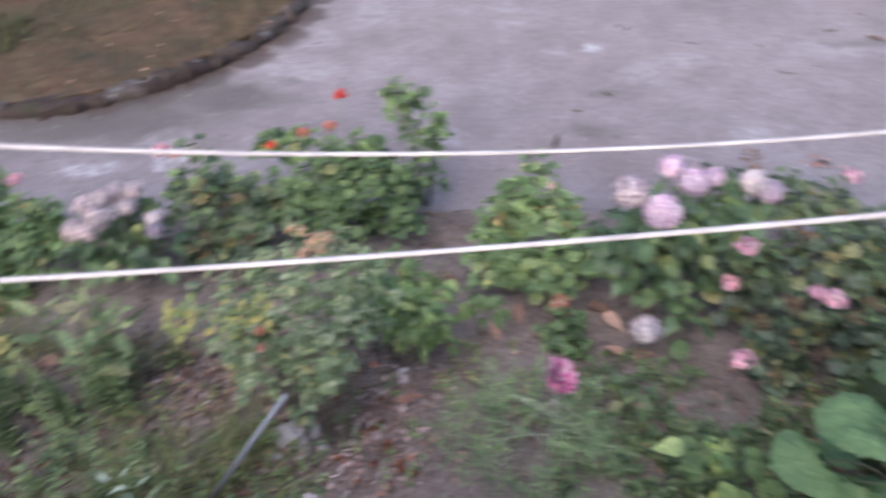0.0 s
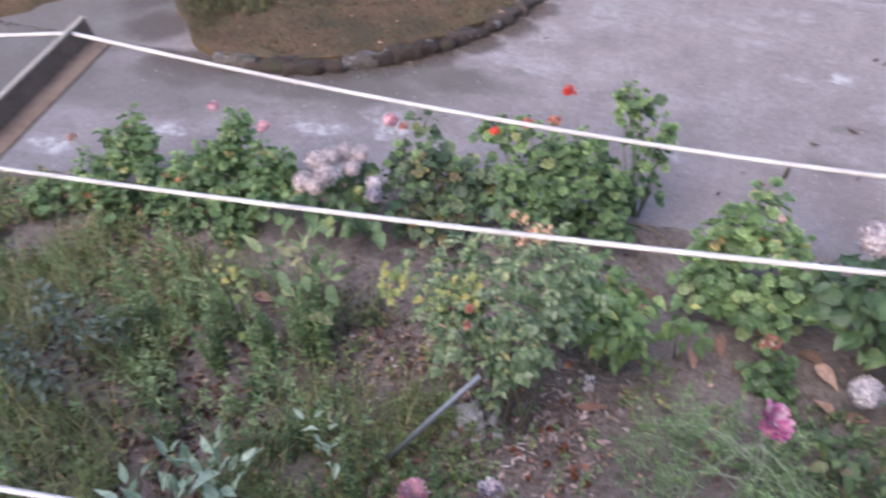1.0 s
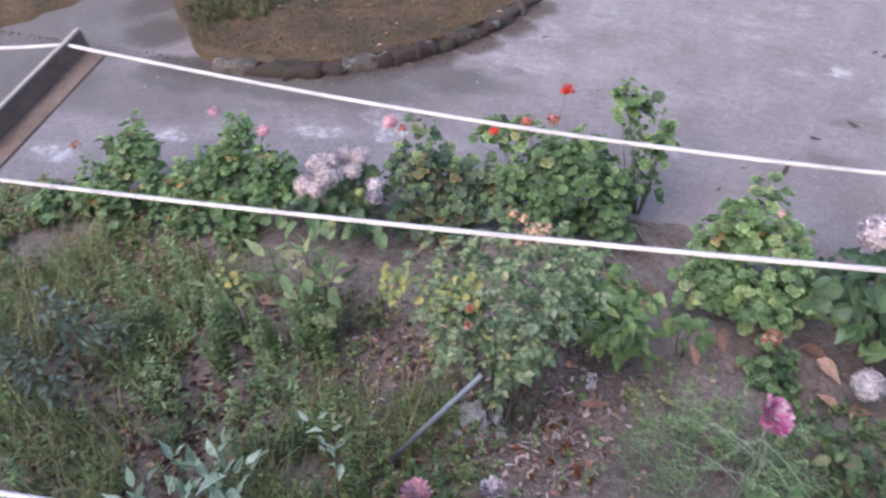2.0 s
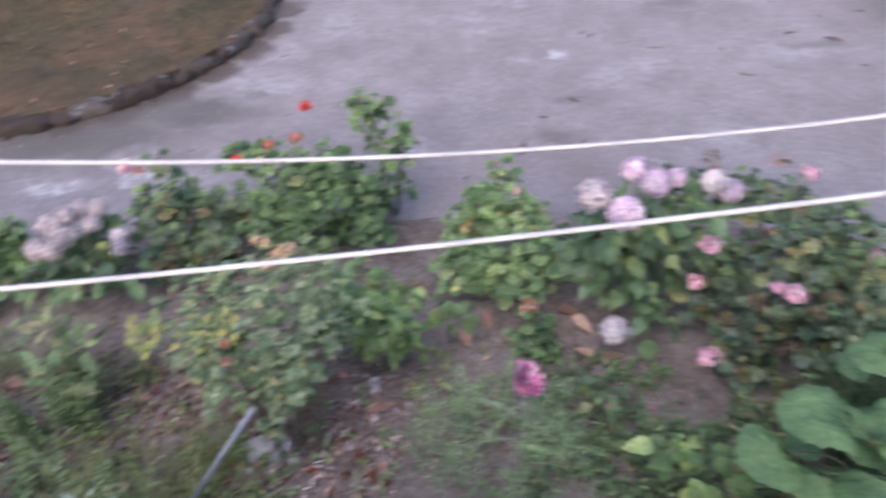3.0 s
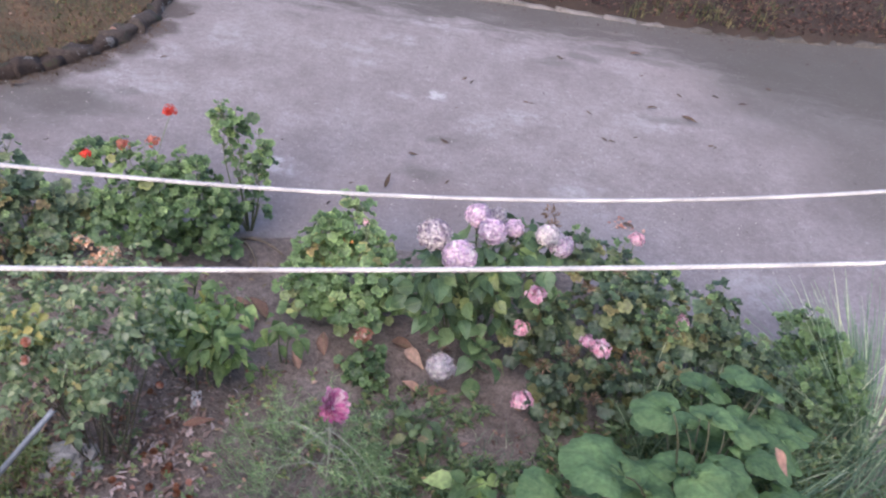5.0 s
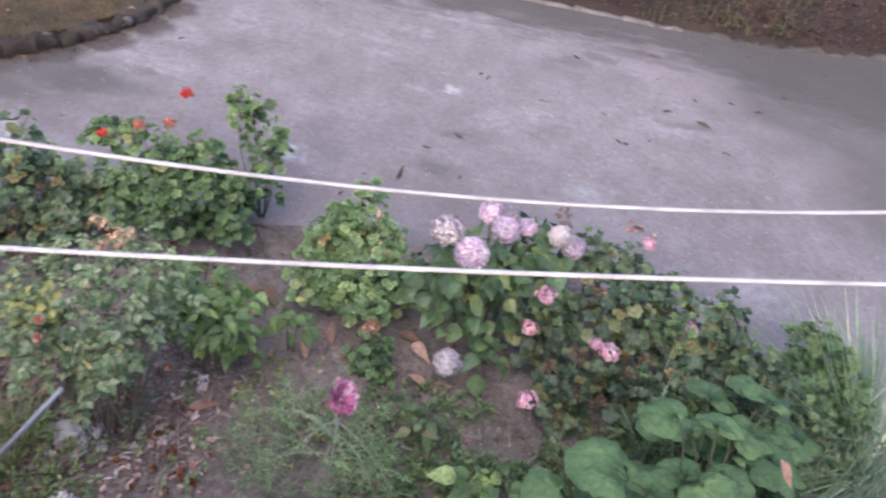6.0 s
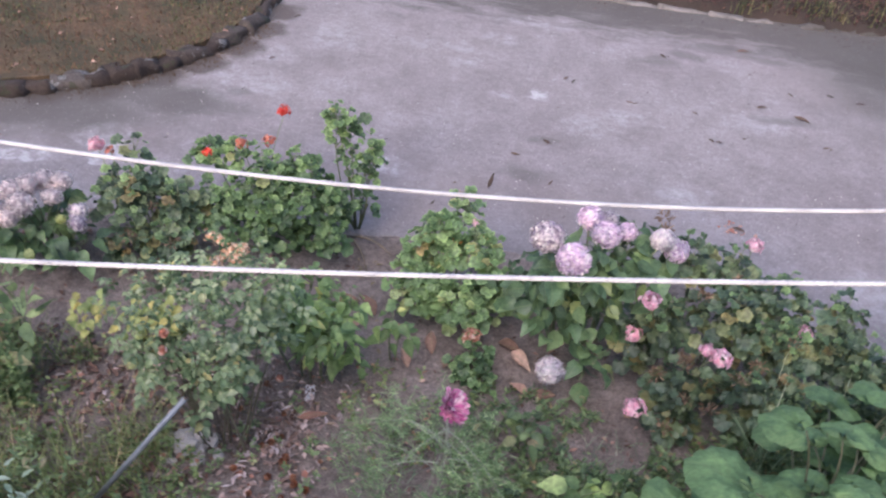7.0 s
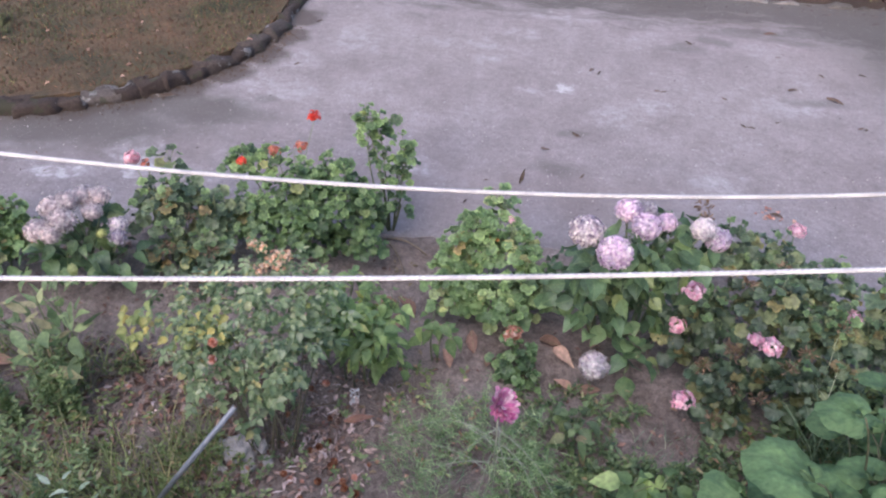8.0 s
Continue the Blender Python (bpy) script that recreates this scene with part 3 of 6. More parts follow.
# grass island with a rounded corner


def rounded(corners, n=8):
    """A smooth line through the corners."""
    out = []
    for i in range(len(corners) - 1):
        p0, p1, p2, p3 = (Vector(corners[min(max(i + k, 0), len(corners) - 1)]) for k in (-1, 0, 1, 2))
        for j in range(n):
            t = j / n
            q = 0.5 * (2 * p1 + (p2 - p0) * t + (2 * p0 - 5 * p1 + 4 * p2 - p3) * t * t + (3 * p1 - p0 - 3 * p2 + p3) * t ** 3)
            out.append((q.x, q.y))
    return out + [tuple(corners[-1])]


TAIL = rounded([(-5.2, 12.0), (-5.3, 8.0), (-5.1, 5.9), (-4.4, 4.5), (-4.02, 4.12), (-3.7, 3.8), (-3.3, 3.68)])


def island_outline(inset=0.0, n=18):
    r = IR - inset
    west = [(x + inset * 0.7, y + inset * 0.7) for x, y in TAIL]
    pts = []
    for i in range(n + 1):
        a = -math.pi / 2 + math.pi / 2 * i / n
        pts.append((IX + r * math.cos(a), IY + (r + 0.1 * max(0.0, -math.sin(a)) ** 6) * math.sin(a)))
    pts.append((IX + r, 12.0))
    return west + pts


def build_island():
    bm = bmesh.new()
    ring = island_outline(0.04)
    base = [bm.verts.new((x, y, -0.05)) for x, y in ring]
    f = bm.faces.new(base)
    up = bmesh.ops.extrude_face_region(bm, geom=[f])
    top = [v for v in up["geom"] if isinstance(v, bmesh.types.BMVert)]
    for v in top:
        v.co.z = 0.075
    bmesh.ops.recalc_face_normals(bm, faces=bm.faces)
    me = bpy.data.meshes.new("island")
    bm.to_mesh(me)
    bm.free()
    me.materials.append(M_turfbed)
    for p in me.polygons:
        p.use_smooth = False
    return tagged(new("island_ground", me), "raised island of parched brown earth and grass", "ground", kind="structure")


island = build_island()


def stone_mesh(name, material, length, width, height, rough=0.012, seed=0):
    """A worn block with chipped, rounded edges."""
    bm = bmesh.new()
    bmesh.ops.create_cube(bm, size=1)
    bmesh.ops.subdivide_edges(bm, edges=list(bm.edges), cuts=2, use_grid_fill=True)
    for v in bm.verts:
        v.co /= sum((2 * abs(c)) ** 9 for c in v.co) ** (1 / 9)
        v.co = Vector((v.co.x * length, v.co.y * width, v.co.z * height))
        k = noise.noise_vector(v.co * 11 + Vector((seed * 3.1, seed, 0)))
        v.co += k * rough * 2
    me = bpy.data.meshes.new(name)
    bm.to_mesh(me)
    bm.free()
    me.materials.append(material)
    for p in me.polygons:
        p.use_smooth = True
    return me


kerb = tagged(new("kerb_island"), "low kerb of old mossy stones around the grass island", "kerb", kind="structure")
STONES = [stone_mesh("kerb_stone", M_kerb, 0.30, 0.11, 0.2, 0.03, s) for s in range(9)]
line = [q for q in island_outline(0.0, 60) if q[0] > -3.35 or q[1] < 3.7]
pts = []
for (xa, ya), (xb, yb) in zip(line, line[1:]):
    d = math.hypot(xb - xa, yb - ya)
    steps = max(1, int(d / 0.01))
    for i in range(steps):
        pts.append((xa + (xb - xa) * i / steps, ya + (yb - ya) * i / steps))
i = 0
while i < len(pts) - 40:
    want = uni(0.12, 0.32)
    j = i
    run = 0.0
    while j < len(pts) - 1 and run < want:
        run += math.hypot(pts[j + 1][0] - pts[j][0], pts[j + 1][1] - pts[j][1])
        j += 1
    (xa, ya), (xb, yb) = pts[i], pts[j]
    o = new("kerb_stone", STONES[int(rng.integers(9))])
    o.parent = kerb
    a = math.degrees(math.atan2(yb - ya, xb - xa))
    o.matrix_basis = pose((xa + xb) / 2, (ya + yb) / 2, uni(-0.042, -0.014), uni(-6, 6), uni(-2.5, 2.5), a + uni(-5, 5)) @ Matrix.Diagonal((run / 0.3 * 1.3, uni(0.85, 1.25), 1, 1))
    i = j

far = tagged(new("kerb_far"), "low pale kerb along the far bank", "kerb", kind="structure")
FSTONES = [stone_mesh("kerb_stone", M_farkerb, 0.42, 0.08, 0.2, 0.03, s + 20) for s in range(4)]
FPALE = [stone_mesh("kerb_stone", M_farpale, 0.42, 0.08, 0.2, 0.02, s + 30) for s in range(4)]


def far_line(x):
    return 6.74 + (0.0 if x > 0.9 else 0.22 * (0.9 - x) ** 1.5) + (0.0 if x < 3.0 else 0.1 * (x - 3.0) ** 1.6)


x = -2.2
while x < 9:
    w = uni(0.3, 0.5)
    dy = far_line(x + w) - far_line(x)
    o = new("kerb_stone", (FPALE if 0.8 < x < 2.7 else FSTONES)[int(rng.integers(4))])
    o.parent = far
    o.matrix_basis = pose(x + w / 2, far_line(x + w / 2), uni(-0.085, -0.06), uni(-5, 5), uni(-2, 2), math.degrees(math.atan2(dy, w)) + uni(-2, 2)) @ Matrix.Diagonal((math.hypot(w, dy) / 0.42 * 1.06, 1, 1, 1))
    x += w
sheet("bank", -4, 14, 6.6, 13.0, 0.12,
      lambda x, y: (0.03 + 0.16 * (y - far_line(x)) ** 0.8 + 0.05 * wave(x, y, 2.2) + 0.03 * wave(x, y, 8)) if y > far_line(x) else -0.05,
      M_litterbed, "brown bank covered in dead leaves beyond the far kerb")


def verge_line(y):
    return -5.75 + 0.5 * max(0.0, y - 3.3) * 0.9 - 0.12 * max(0.0, y - 4.6) ** 2 + 0.08 * wave(y, 2, 1.7)


sheet("verge", -14, -4.6, 2.0, 13.0, 0.15, lambda x, y: 0.05 + 0.07 * min(1.5, verge_line(y) - x) + 0.03 * wave(x, y, 2.5) if x < verge_line(y) else -0.06,
      M_turfbed, "dry brown earth verge across the drive from the island")


def box_mesh(name, material, x0, x1, y0, y1, z0, z1, bevel=0.0):
    bm = bmesh.new()
    bmesh.ops.create_cube(bm, size=1)
    for v in bm.verts:
        v.co = Vector(((x0 + x1) / 2 + v.co.x * (x1 - x0), (y0 + y1) / 2 + v.co.y * (y1 - y0), (z0 + z1) / 2 + v.co.z * (z1 - z0)))
    if bevel:
        bmesh.ops.bevel(bm, geom=list(bm.edges), offset=bevel, segments=2, affect="EDGES")
    me = bpy.data.meshes.new(name)
    bm.to_mesh(me)
    bm.free()
    me.materials.append(material)
    return me


tagged(new("wall_terrace", box_mesh("wall_terrace", M_wall, -7, 7, -0.82, -0.62, -0.1, 1.86)), "plain plastered terrace wall behind the washing lines", "wall", kind="structure")
tagged(new("terrace_floor", box_mesh("terrace_floor", M_wall, -7, 7, -5.0, -0.825, 0.8, 0.95)), "plain cement terrace floor behind the wall", "floor", kind="structure")

# ---------------------------------------------------------------- washing lines
def arm(place_a, place_b, label):
    """A steel angle arm that stands out of the wall; the lines go through holes in its web."""
    a, b = Vector(place_a), Vector(place_b)
    d = (a - b).normalized()
    end = a + d * 0.05
    root = b + d * ((-0.68 - b.y) / d.y)
    length = (end - root).length
    ob = thing("line_arm", root, label, "bracket", "washing line arms")
    rot = d.to_track_quat("Y", "Z").to_matrix().to_4x4()
    m = Matrix.Translation(root) @ rot
    top, t = 0.022, 0.006
    part("web", box_mesh("web", M_steel, -t / 2, t / 2, 0, length, top - 0.042, top - 0.002, 0.001), ob, m=m)
    part("flange", box_mesh("flange", M_steel, t / 2, 0.046, 0, length - 0.004, top - 0.042, top - 0.037, 0.001), ob, m=m)
    # the light along the top edge is put into its colour
    part("top_edge", box_mesh("top_edge", M_steel_lit, -t / 2 - 0.0015, t / 2 + 0.0015, 0, length, top - 0.002, top + 0.002, 0.0008), ob, "top edge painted paler where sky light falls", m=m)
    return ob


arm((-1.045, 0.665, 2.0034), (-1.045, 0.37, 1.95), "dark weathered steel angle arm carrying the white lines")


arm((2.1, 0.92, 2.24), (2.1, 0.70, 2.22), "dark weathered steel angle arm at the far end of the lines")


def rope(points, label):
    """Three strands twisted together along a hanging line."""
    fine = []
    for p, q in zip(points, points[1:]):
        p, q = Vector(p), Vector(q)
        steps = max(1, round((q - p).length / 0.005))
        fine += [p.lerp(q, i / steps) for i in range(steps)]
    fine.append(Vector(points[-1]))
    ob = thing("washing_line", fine[0], label, "rope", "washing lines")
    for k in range(3):
        strand = []
        for i, p in enumerate(fine):
            d = (fine[min(i + 1, len(fine) - 1)] - fine[max(i - 1, 0)]).normalized()
            side = d.cross(Vector((0, 0, 1))).normalized()
            a = i * 1.15 + k * 2.0944
            strand.append(p + (side * math.cos(a) + side.cross(d) * math.sin(a)) * 0.0012)
        h = Heap()
        tube(h, strand, 0.0026, 6)
        part("strand", h.mesh("strand", M_rope), ob)
    return ob


def sagging(y0, a, z0, b, c, x0, x1, d=0.0, n=50):
    out = []
    for i in range(n + 1):
        x = x0 + (x1 - x0) * i / n
        out.append((x, y0 + a * x, z0 + b * x + c * x * x + d * x ** 3))
    return out


arm((-4.2, 0.665, 2.0034), (-4.2, 0.37, 1.95), "dark weathered steel angle arm further along the wall")


def slack(start, n=24):
    """The same line on the other side of the arm, slack up to the next one."""
    x, y, z = start
    span = x + 4.2
    out = []
    for i in range(n):
        u = span * (1 - i / n)
        out.append((x - u, y - 0.02 * u, z - 0.17 * u + 0.17 / span * u * u))
    return out


lineA = sagging(0.7485, 0.0706, 1.9578, -0.0064, 0.062, -1.045, 2.1, 0.0101)
lineB = sagging(0.4958, 0.0993, 1.9915, 0.0627, 0.0219, -1.043, 2.1)
lineC = sagging(0.132, 0.19, 1.9, 0.0, 0.0, -1.04, 2.1)
rope(slack(lineC[0]) + lineC, "inner white plastic washing line close to the wall")
rope(slack(lineA[0]) + lineA, "outer white plastic washing line, slack between its arms")
rope(slack(lineB[0]) + lineB, "middle white plastic washing line drawn nearly straight")

# ---------------------------------------------------------------- leaf and petal shapes
def round_leaf(seed):
    """A ruffled, lobed, nearly round leaf, one unit long from its stalk."""
    r = np.random.default_rng(seed)
    n = 20
    vs = [(0, 0.36, -0.12)]
    for k in range(n):
        a = -math.pi / 2 + 2 * math.pi * (k + 0.5) / n
        lobe = 1 + 0.075 * math.cos(5 * (a - math.pi / 2)) + 0.055 * (1 if k % 2 else -1) + r.uniform(-0.05, 0.05)
        notch = 0.65 if k in (0, n - 1) else 1.0
        e = 0.5 * lobe * notch
        vs.append((e * math.cos(a), 0.5 + e * math.sin(a), 0.1 * math.cos(5 * (a - math.pi / 2) + 2) + 0.07 * r.uniform(-1, 1) + 0.06 * math.sin(2 * a + seed)))
    return vs, [(0, 1 + k, 1 + (k + 1) % n) for k in range(n)]


def oval_leaf(seed, width=0.32, droop=0.18, fold=0.1, rows=6, teeth=0.0):
    """A pointed oval leaf with a folded midrib and a drooping tip."""
    r = np.random.default_rng(seed)
    vs, fs = [], []
    tilt = r.uniform(-0.06, 0.06)
    for i in range(rows + 1):
        t = i / rows
        w = width * math.sin(math.pi * t ** 0.72) ** 1.05 * (1 + teeth * (1 if i % 2 else -1)) if 0 < i < rows else 0.012
        y, z = t, -droop * t * t + 0.05 * math.sin(5 * t + seed)
        vs += [(-w + tilt * t, y, z + fold * w / width), (tilt * t, y, z), (w + tilt * t, y, z + fold * w / width * r.uniform(0.6, 1.3))]
    for i in range(rows):
        a = i * 3
        fs += [(a, a + 1, a + 4, a + 3), (a + 1, a + 2, a + 5, a + 4)]
    return vs, fs


def lobed_leaf(seed):
    """A broad heart-shaped leaf with shallow lobes, as on a squash or a vine."""
    r = np.random.default_rng(seed)
    n = 36
    vs = [(0, 0.12, -0.03)]
    for ring, k in ((0.5, 0.05), (0.8, 0.035), (1.0, 0.0)):
        for i in range(n):
            a = -math.pi / 2 + 2 * math.pi * (i + 0.5) / n
            lobe = 1 + 0.045 * math.cos(5 * (a - math.pi / 2)) + (0.028 if i % 2 else -0.028) * ring + r.uniform(-0.03, 0.03)
            heart = 1 - 0.55 * max(0, math.cos(a + math.pi / 2)) ** 8
            e = 0.5 * lobe * heart * ring
            vs.append((1.2 * e * math.cos(a), 0.42 + e * math.sin(a) * 0.95, k + 0.05 * math.sin(2.5 * a + seed) * ring + 0.022 * math.cos(7 * a + seed) * ring - 0.055 * ring * ring + r.uniform(-0.012, 0.012)))
    fs = [(0, 1 + i, 1 + (i + 1) % n) for i in range(n)]
    for q in (0, n):
        fs += [(1 + q + i, 1 + q + n + i, 1 + q + n + (i + 1) % n, 1 + q + (i + 1) % n) for i in range(n)]
    return vs, fs


def petal(width=0.42, cup=0.2):
    return [(0, 0, 0), (-width, 0.55, cup * 0.4), (-width * 0.6, 1.0, cup), (width * 0.6, 1.0, cup), (width, 0.55, cup * 0.4), (0, 0.6, -0.06)], \
        [(0, 5, 1), (1, 5, 2), (2, 5, 3), (3, 5, 4), (4, 5, 0)]


def leaf_set(shapes, material):
    out = []
    for vs, fs in shapes:
        h = Heap()
        h.add(vs, fs)
        out.append(h.mesh("leaf", material))
    return out


def pinnate_leaf(seed):
    """A rose leaf: five toothed oval leaflets on one thin stalk."""
    r = np.random.default_rng(seed)
    vs, fs = [(-0.008, 0, 0), (0.008, 0, 0), (0.006, 0.66, -0.02), (-0.006, 0.66, -0.02)], [(0, 1, 2, 3)]
    for y, a, size in ((0.62, 0, 0.44), (0.5, 62, 0.37), (0.52, -60, 0.37), (0.24, 68, 0.31), (0.26, -66, 0.31)):
        ov, of = oval_leaf(seed * 7 + int(y * 100) + abs(a), 0.34, 0.18, 0.16, 5, 0.1)
        c, q = math.cos(radians(a + r.uniform(-9, 9))), math.sin(radians(a))
        tilt = r.uniform(-0.3, 0.3)
        k = len(vs)
        vs += [(size * (c * x + q * yy), y + size * (-q * x + c * yy), size * (z + tilt * x) - 0.02) for x, yy, z in ov]
        fs += [tuple(i + k for i in f) for f in of]
    return vs, fs


ROUND = [round_leaf(k) for k in range(5)]
OVAL = [oval_leaf(k, 0.33, 0.2, 0.14, 6, 0.08) for k in range(4)]
FELT = [oval_leaf(k + 90, 0.175, 0.1, 0.14, 6) for k in range(4)]
PINNATE = [pinnate_leaf(k) for k in range(6)]
JAGGED = [oval_leaf(k + 60, 0.34, 0.25, 0.22, 7, 0.16) for k in range(5)]
POINTED = [oval_leaf(k + 70, 0.3, 0.4, 0.16, 8, 0.08) for k in range(5)]
BROAD = [oval_leaf(k + 10, 0.34, 0.3, 0.14, 7, 0.05) for k in range(4)]
MOPHEAD = [oval_leaf(k + 15, 0.4, 0.2, 0.14, 7, 0.05) for k in range(4)]
SLIM = [oval_leaf(k + 20, 0.2, 0.15, 0.08, 5) for k in range(4)]
LOBED = [lobed_leaf(k) for k in range(5)]
THIN = [([(0, 0, 0), (-0.17, 0.45, 0.05), (0, 1, -0.1), (0.17, 0.45, 0.05), (0, 0.5, 0)], [(0, 4, 1), (1, 4, 2), (2, 4, 3), (3, 4, 0)])]
FINE = [([(0, 0, 0), (-0.26, 0.5, 0.05), (0, 1, -0.08), (0.26, 0.5, 0.05), (0, 0.5, 0)], [(0, 4, 1), (1, 4, 2), (2, 4, 3), (3, 4, 0)])]


def unit():
    v = Vector(rng.normal(size=3))
    return v.normalized()


def grow(plant, base, lobes, shapes, material, size, density=1.0, stem=None, flat=0.65, cap=300, stalk=0.003, splay=0.55, shoots=0.0, young=None, rise=0.0):
    """Clothes a plant: lobes (x, y, z, r) are its clumps; stems run from base to them, leaves lie over them.
    shoots is the share of the leaves that sit in whorls on short upright shoots, small and young at the tips."""
    b = Vector(base)
    spots = []
    for x, y, z, r in lobes:
        c = Vector((x, y, z))
        wood = Heap()
        foot = b.lerp(Vector((x, y, b.z)), splay)
        foot.z = bed_height(foot.x, foot.y) - 0.01
        tube(wood, bend(foot, c, 0.02, 0.03, 5), [stalk * 1.7, stalk * 1.5, stalk * 1.3, stalk * 1.1, stalk], 5)
        count = max(3, int(density * 4.2 * math.pi * r * r / (size * size)))
        many = max(2, int(r / 0.032)) if shoots else 0
        for j in range(many):
            d = Vector((0, 0, 1)) if j == 0 else unit()
            d.z = abs(d.z) - 0.15
            d.normalize()
            tip = c + d * r * uni(0.75, 1.15) + Vector((0, 0, uni(0.0, 0.045)))
            axis = (Vector((d.x * 0.7, d.y * 0.7, 1)) + unit() * 0.25).normalized()
            reach = min(0.13, r) * uni(0.8, 1.3)
            tube(wood, bend(c - Vector((0, 0, r * 0.4)), tip, 0.01, 0.01, 4), [stalk, stalk * 0.9, stalk * 0.7, stalk * 0.5], 4)
            each = max(3, int(count * shoots / many))
            side = axis.orthogonal().normalized()
            other = axis.cross(side)
            for k in range(each):
                u = ((k + 0.5) / each) ** 0.85
                a = k * 2.39996 + uni(-0.4, 0.4)
                w = side * math.cos(a) + other * math.sin(a)
                p = tip - axis * reach * u + w * size * (0.1 + 0.75 * u) * uni(0.5, 1.2)
                p.z = max(p.z, bed_height(p.x, p.y) + 0.02)
                up = axis * 0.5 + Vector((0, -0.04, 0.6)) + w * 0.4 * u + unit() * 0.48
                m = aim(p, up - axis * rise * 0.5 - w * rise, w + axis * (0.7 - 1.1 * u + 1.6 * rise) + unit() * 0.25, size * (0.48 + 0.75 * u) * uni(0.75, 1.2))
                spots.append((p.z + 0.5 * r, m, u < 0.3))
        for k in range(int(count * (1 - shoots))):
            d = unit()
            d.z = abs(d.z) * 0.9 + uni(-0.45, 0.1)
            d.normalize()
            deep = (uni(0.45, 1.0) if k % 3 else uni(0.15, 0.7)) * (0.88 if shoots else 1.0)
            p = c + Vector((d.x * r, d.y * r, d.z * r * 0.9)) * deep
            low = bed_height(p.x, p.y) + 0.02
            if p.z < low:
                p.z = low + uni(0, 0.03)
            up = Vector((d.x * 0.6, d.y * 0.6 - 0.08, flat + 0.2)) + unit() * 0.6
            tip = Vector((d.x, d.y, -0.15)) + unit() * 0.5
            s = size * uni(0.6, 1.2)
            m = aim(p, up, tip, s)
            spots.append((p.z + 0.5 * deep * r, m, False))
            if k % 3 == 0:
                tube(wood, bend(c + d * r * 0.1, m.translation, 0.012, 0.01, 3), [stalk * 0.5, stalk * 0.4, stalk * 0.3], 3)
        part("stem", wood.mesh("stem", stem or M_stem), plant)
    spots.sort(key=lambda q: -q[0])
    meshes = leaf_set(shapes, material)
    fresh = leaf_set(shapes, young) if young else meshes
    for _, m, new_leaf in spots[:cap]:
        part("leaf", (fresh if new_leaf else meshes)[int(rng.integers(len(meshes)))], plant, m=m)
    if len(spots) > cap:
        h = Heap()
        for _, m, new_leaf in spots[cap:]:
            vs, fs = shapes[int(rng.integers(len(shapes)))]
            h.add(vs, fs, m)
        part("lower_foliage", h.mesh("lower_foliage", material), plant, kind="stuff")


def stalk_to(plant, foot, place, radius=0.0025, material=None, lift=0.02):
    h = Heap()
    tube(h, bend(foot, place, lift, 0.015, 6), radius, 5)
    return part("flower_stalk", h.mesh("flower_stalk", material or M_stem), plant)


def ball_head(plant, place, r, material, florets=95, label=""):
    """A mop-head of many four-petalled florets round a dark core."""
    h = Heap()
    c = Vector(place)
    pv, pf = petal(0.45, 0.12)
    for k in range(florets):
        z = 1 - 1.72 * (k + 0.5) / florets
        a = k * 2.39996 + uni(-0.2, 0.2)
        q = math.sqrt(max(0, 1 - z * z))
        d = (Vector((q * math.cos(a), q * math.sin(a), z)) + unit() * 0.12).normalized()
        p = c + Vector((d.x, d.y, d.z * 0.88)) * r * uni(0.86, 1.06)
        turn = uni(0, 1.57)
        side = d.orthogonal().normalized()
        other = d.cross(side)
        for j in range(4):
            t = turn + j * math.pi / 2
            w = side * math.cos(t) + other * math.sin(t)
            h.add(pv, pf, aim(p, d + unit() * 0.4, w, r * uni(0.17, 0.24)))
    core = bmesh.new()
    bmesh.ops.create_icosphere(core, subdivisions=2, radius=r * 0.78)
    vs = [v.co + c for v in core.verts]
    fs = [tuple(v.index for v in f.verts) for f in core.faces]
    core.free()
    h.add([tuple(v) for v in vs], fs)
    return part("flower_head", h.mesh("flower_head", material), plant, label)


def umbel(plant, place, r, material, florets=22, label=""):
    """A geranium head: a loose dome of five-petalled florets."""
    h = Heap()
    c = Vector(place)
    pv, pf = petal(0.4, 0.18)
    for k in range(florets):
        z = 1 - 1.25 * (k + 0.5) / florets
        a = k * 2.39996
        q = math.sqrt(max(0, 1 - z * z))
        d = (Vector((q * math.cos(a), q * math.sin(a), z * 0.8)) + unit() * 0.2).normalized()
        p = c + d * r * uni(0.55, 1.15)
        side = d.orthogonal().normalized()
        other = d.cross(side)
        turn = uni(0, 6)
        for j in range(5):
            t = turn + j * 1.2566
            w = side * math.cos(t) + other * math.sin(t)
            h.add(pv, pf, aim(p, d + w * 0.3 + unit() * 0.3, w + d * 0.35, r * uni(0.3, 0.48)))
    return part("flower_head", h.mesh("flower_head", material), plant, label)


def wilted(plant, place, r, label="brown wilted flower head"):
    h = Heap()
    c = Vector(place)
    pv, pf = petal(0.14, 0.3)
    for k in range(34):
        d = unit()
        d.z = abs(d.z) - 0.2
        h.add(pv, pf, aim(c + d * r * uni(0.2, 0.7), unit(), d + unit() * 0.4, r * uni(0.25, 0.7)))
    return part("flower_head", h.mesh("flower_head", M_wilt), plant, label)


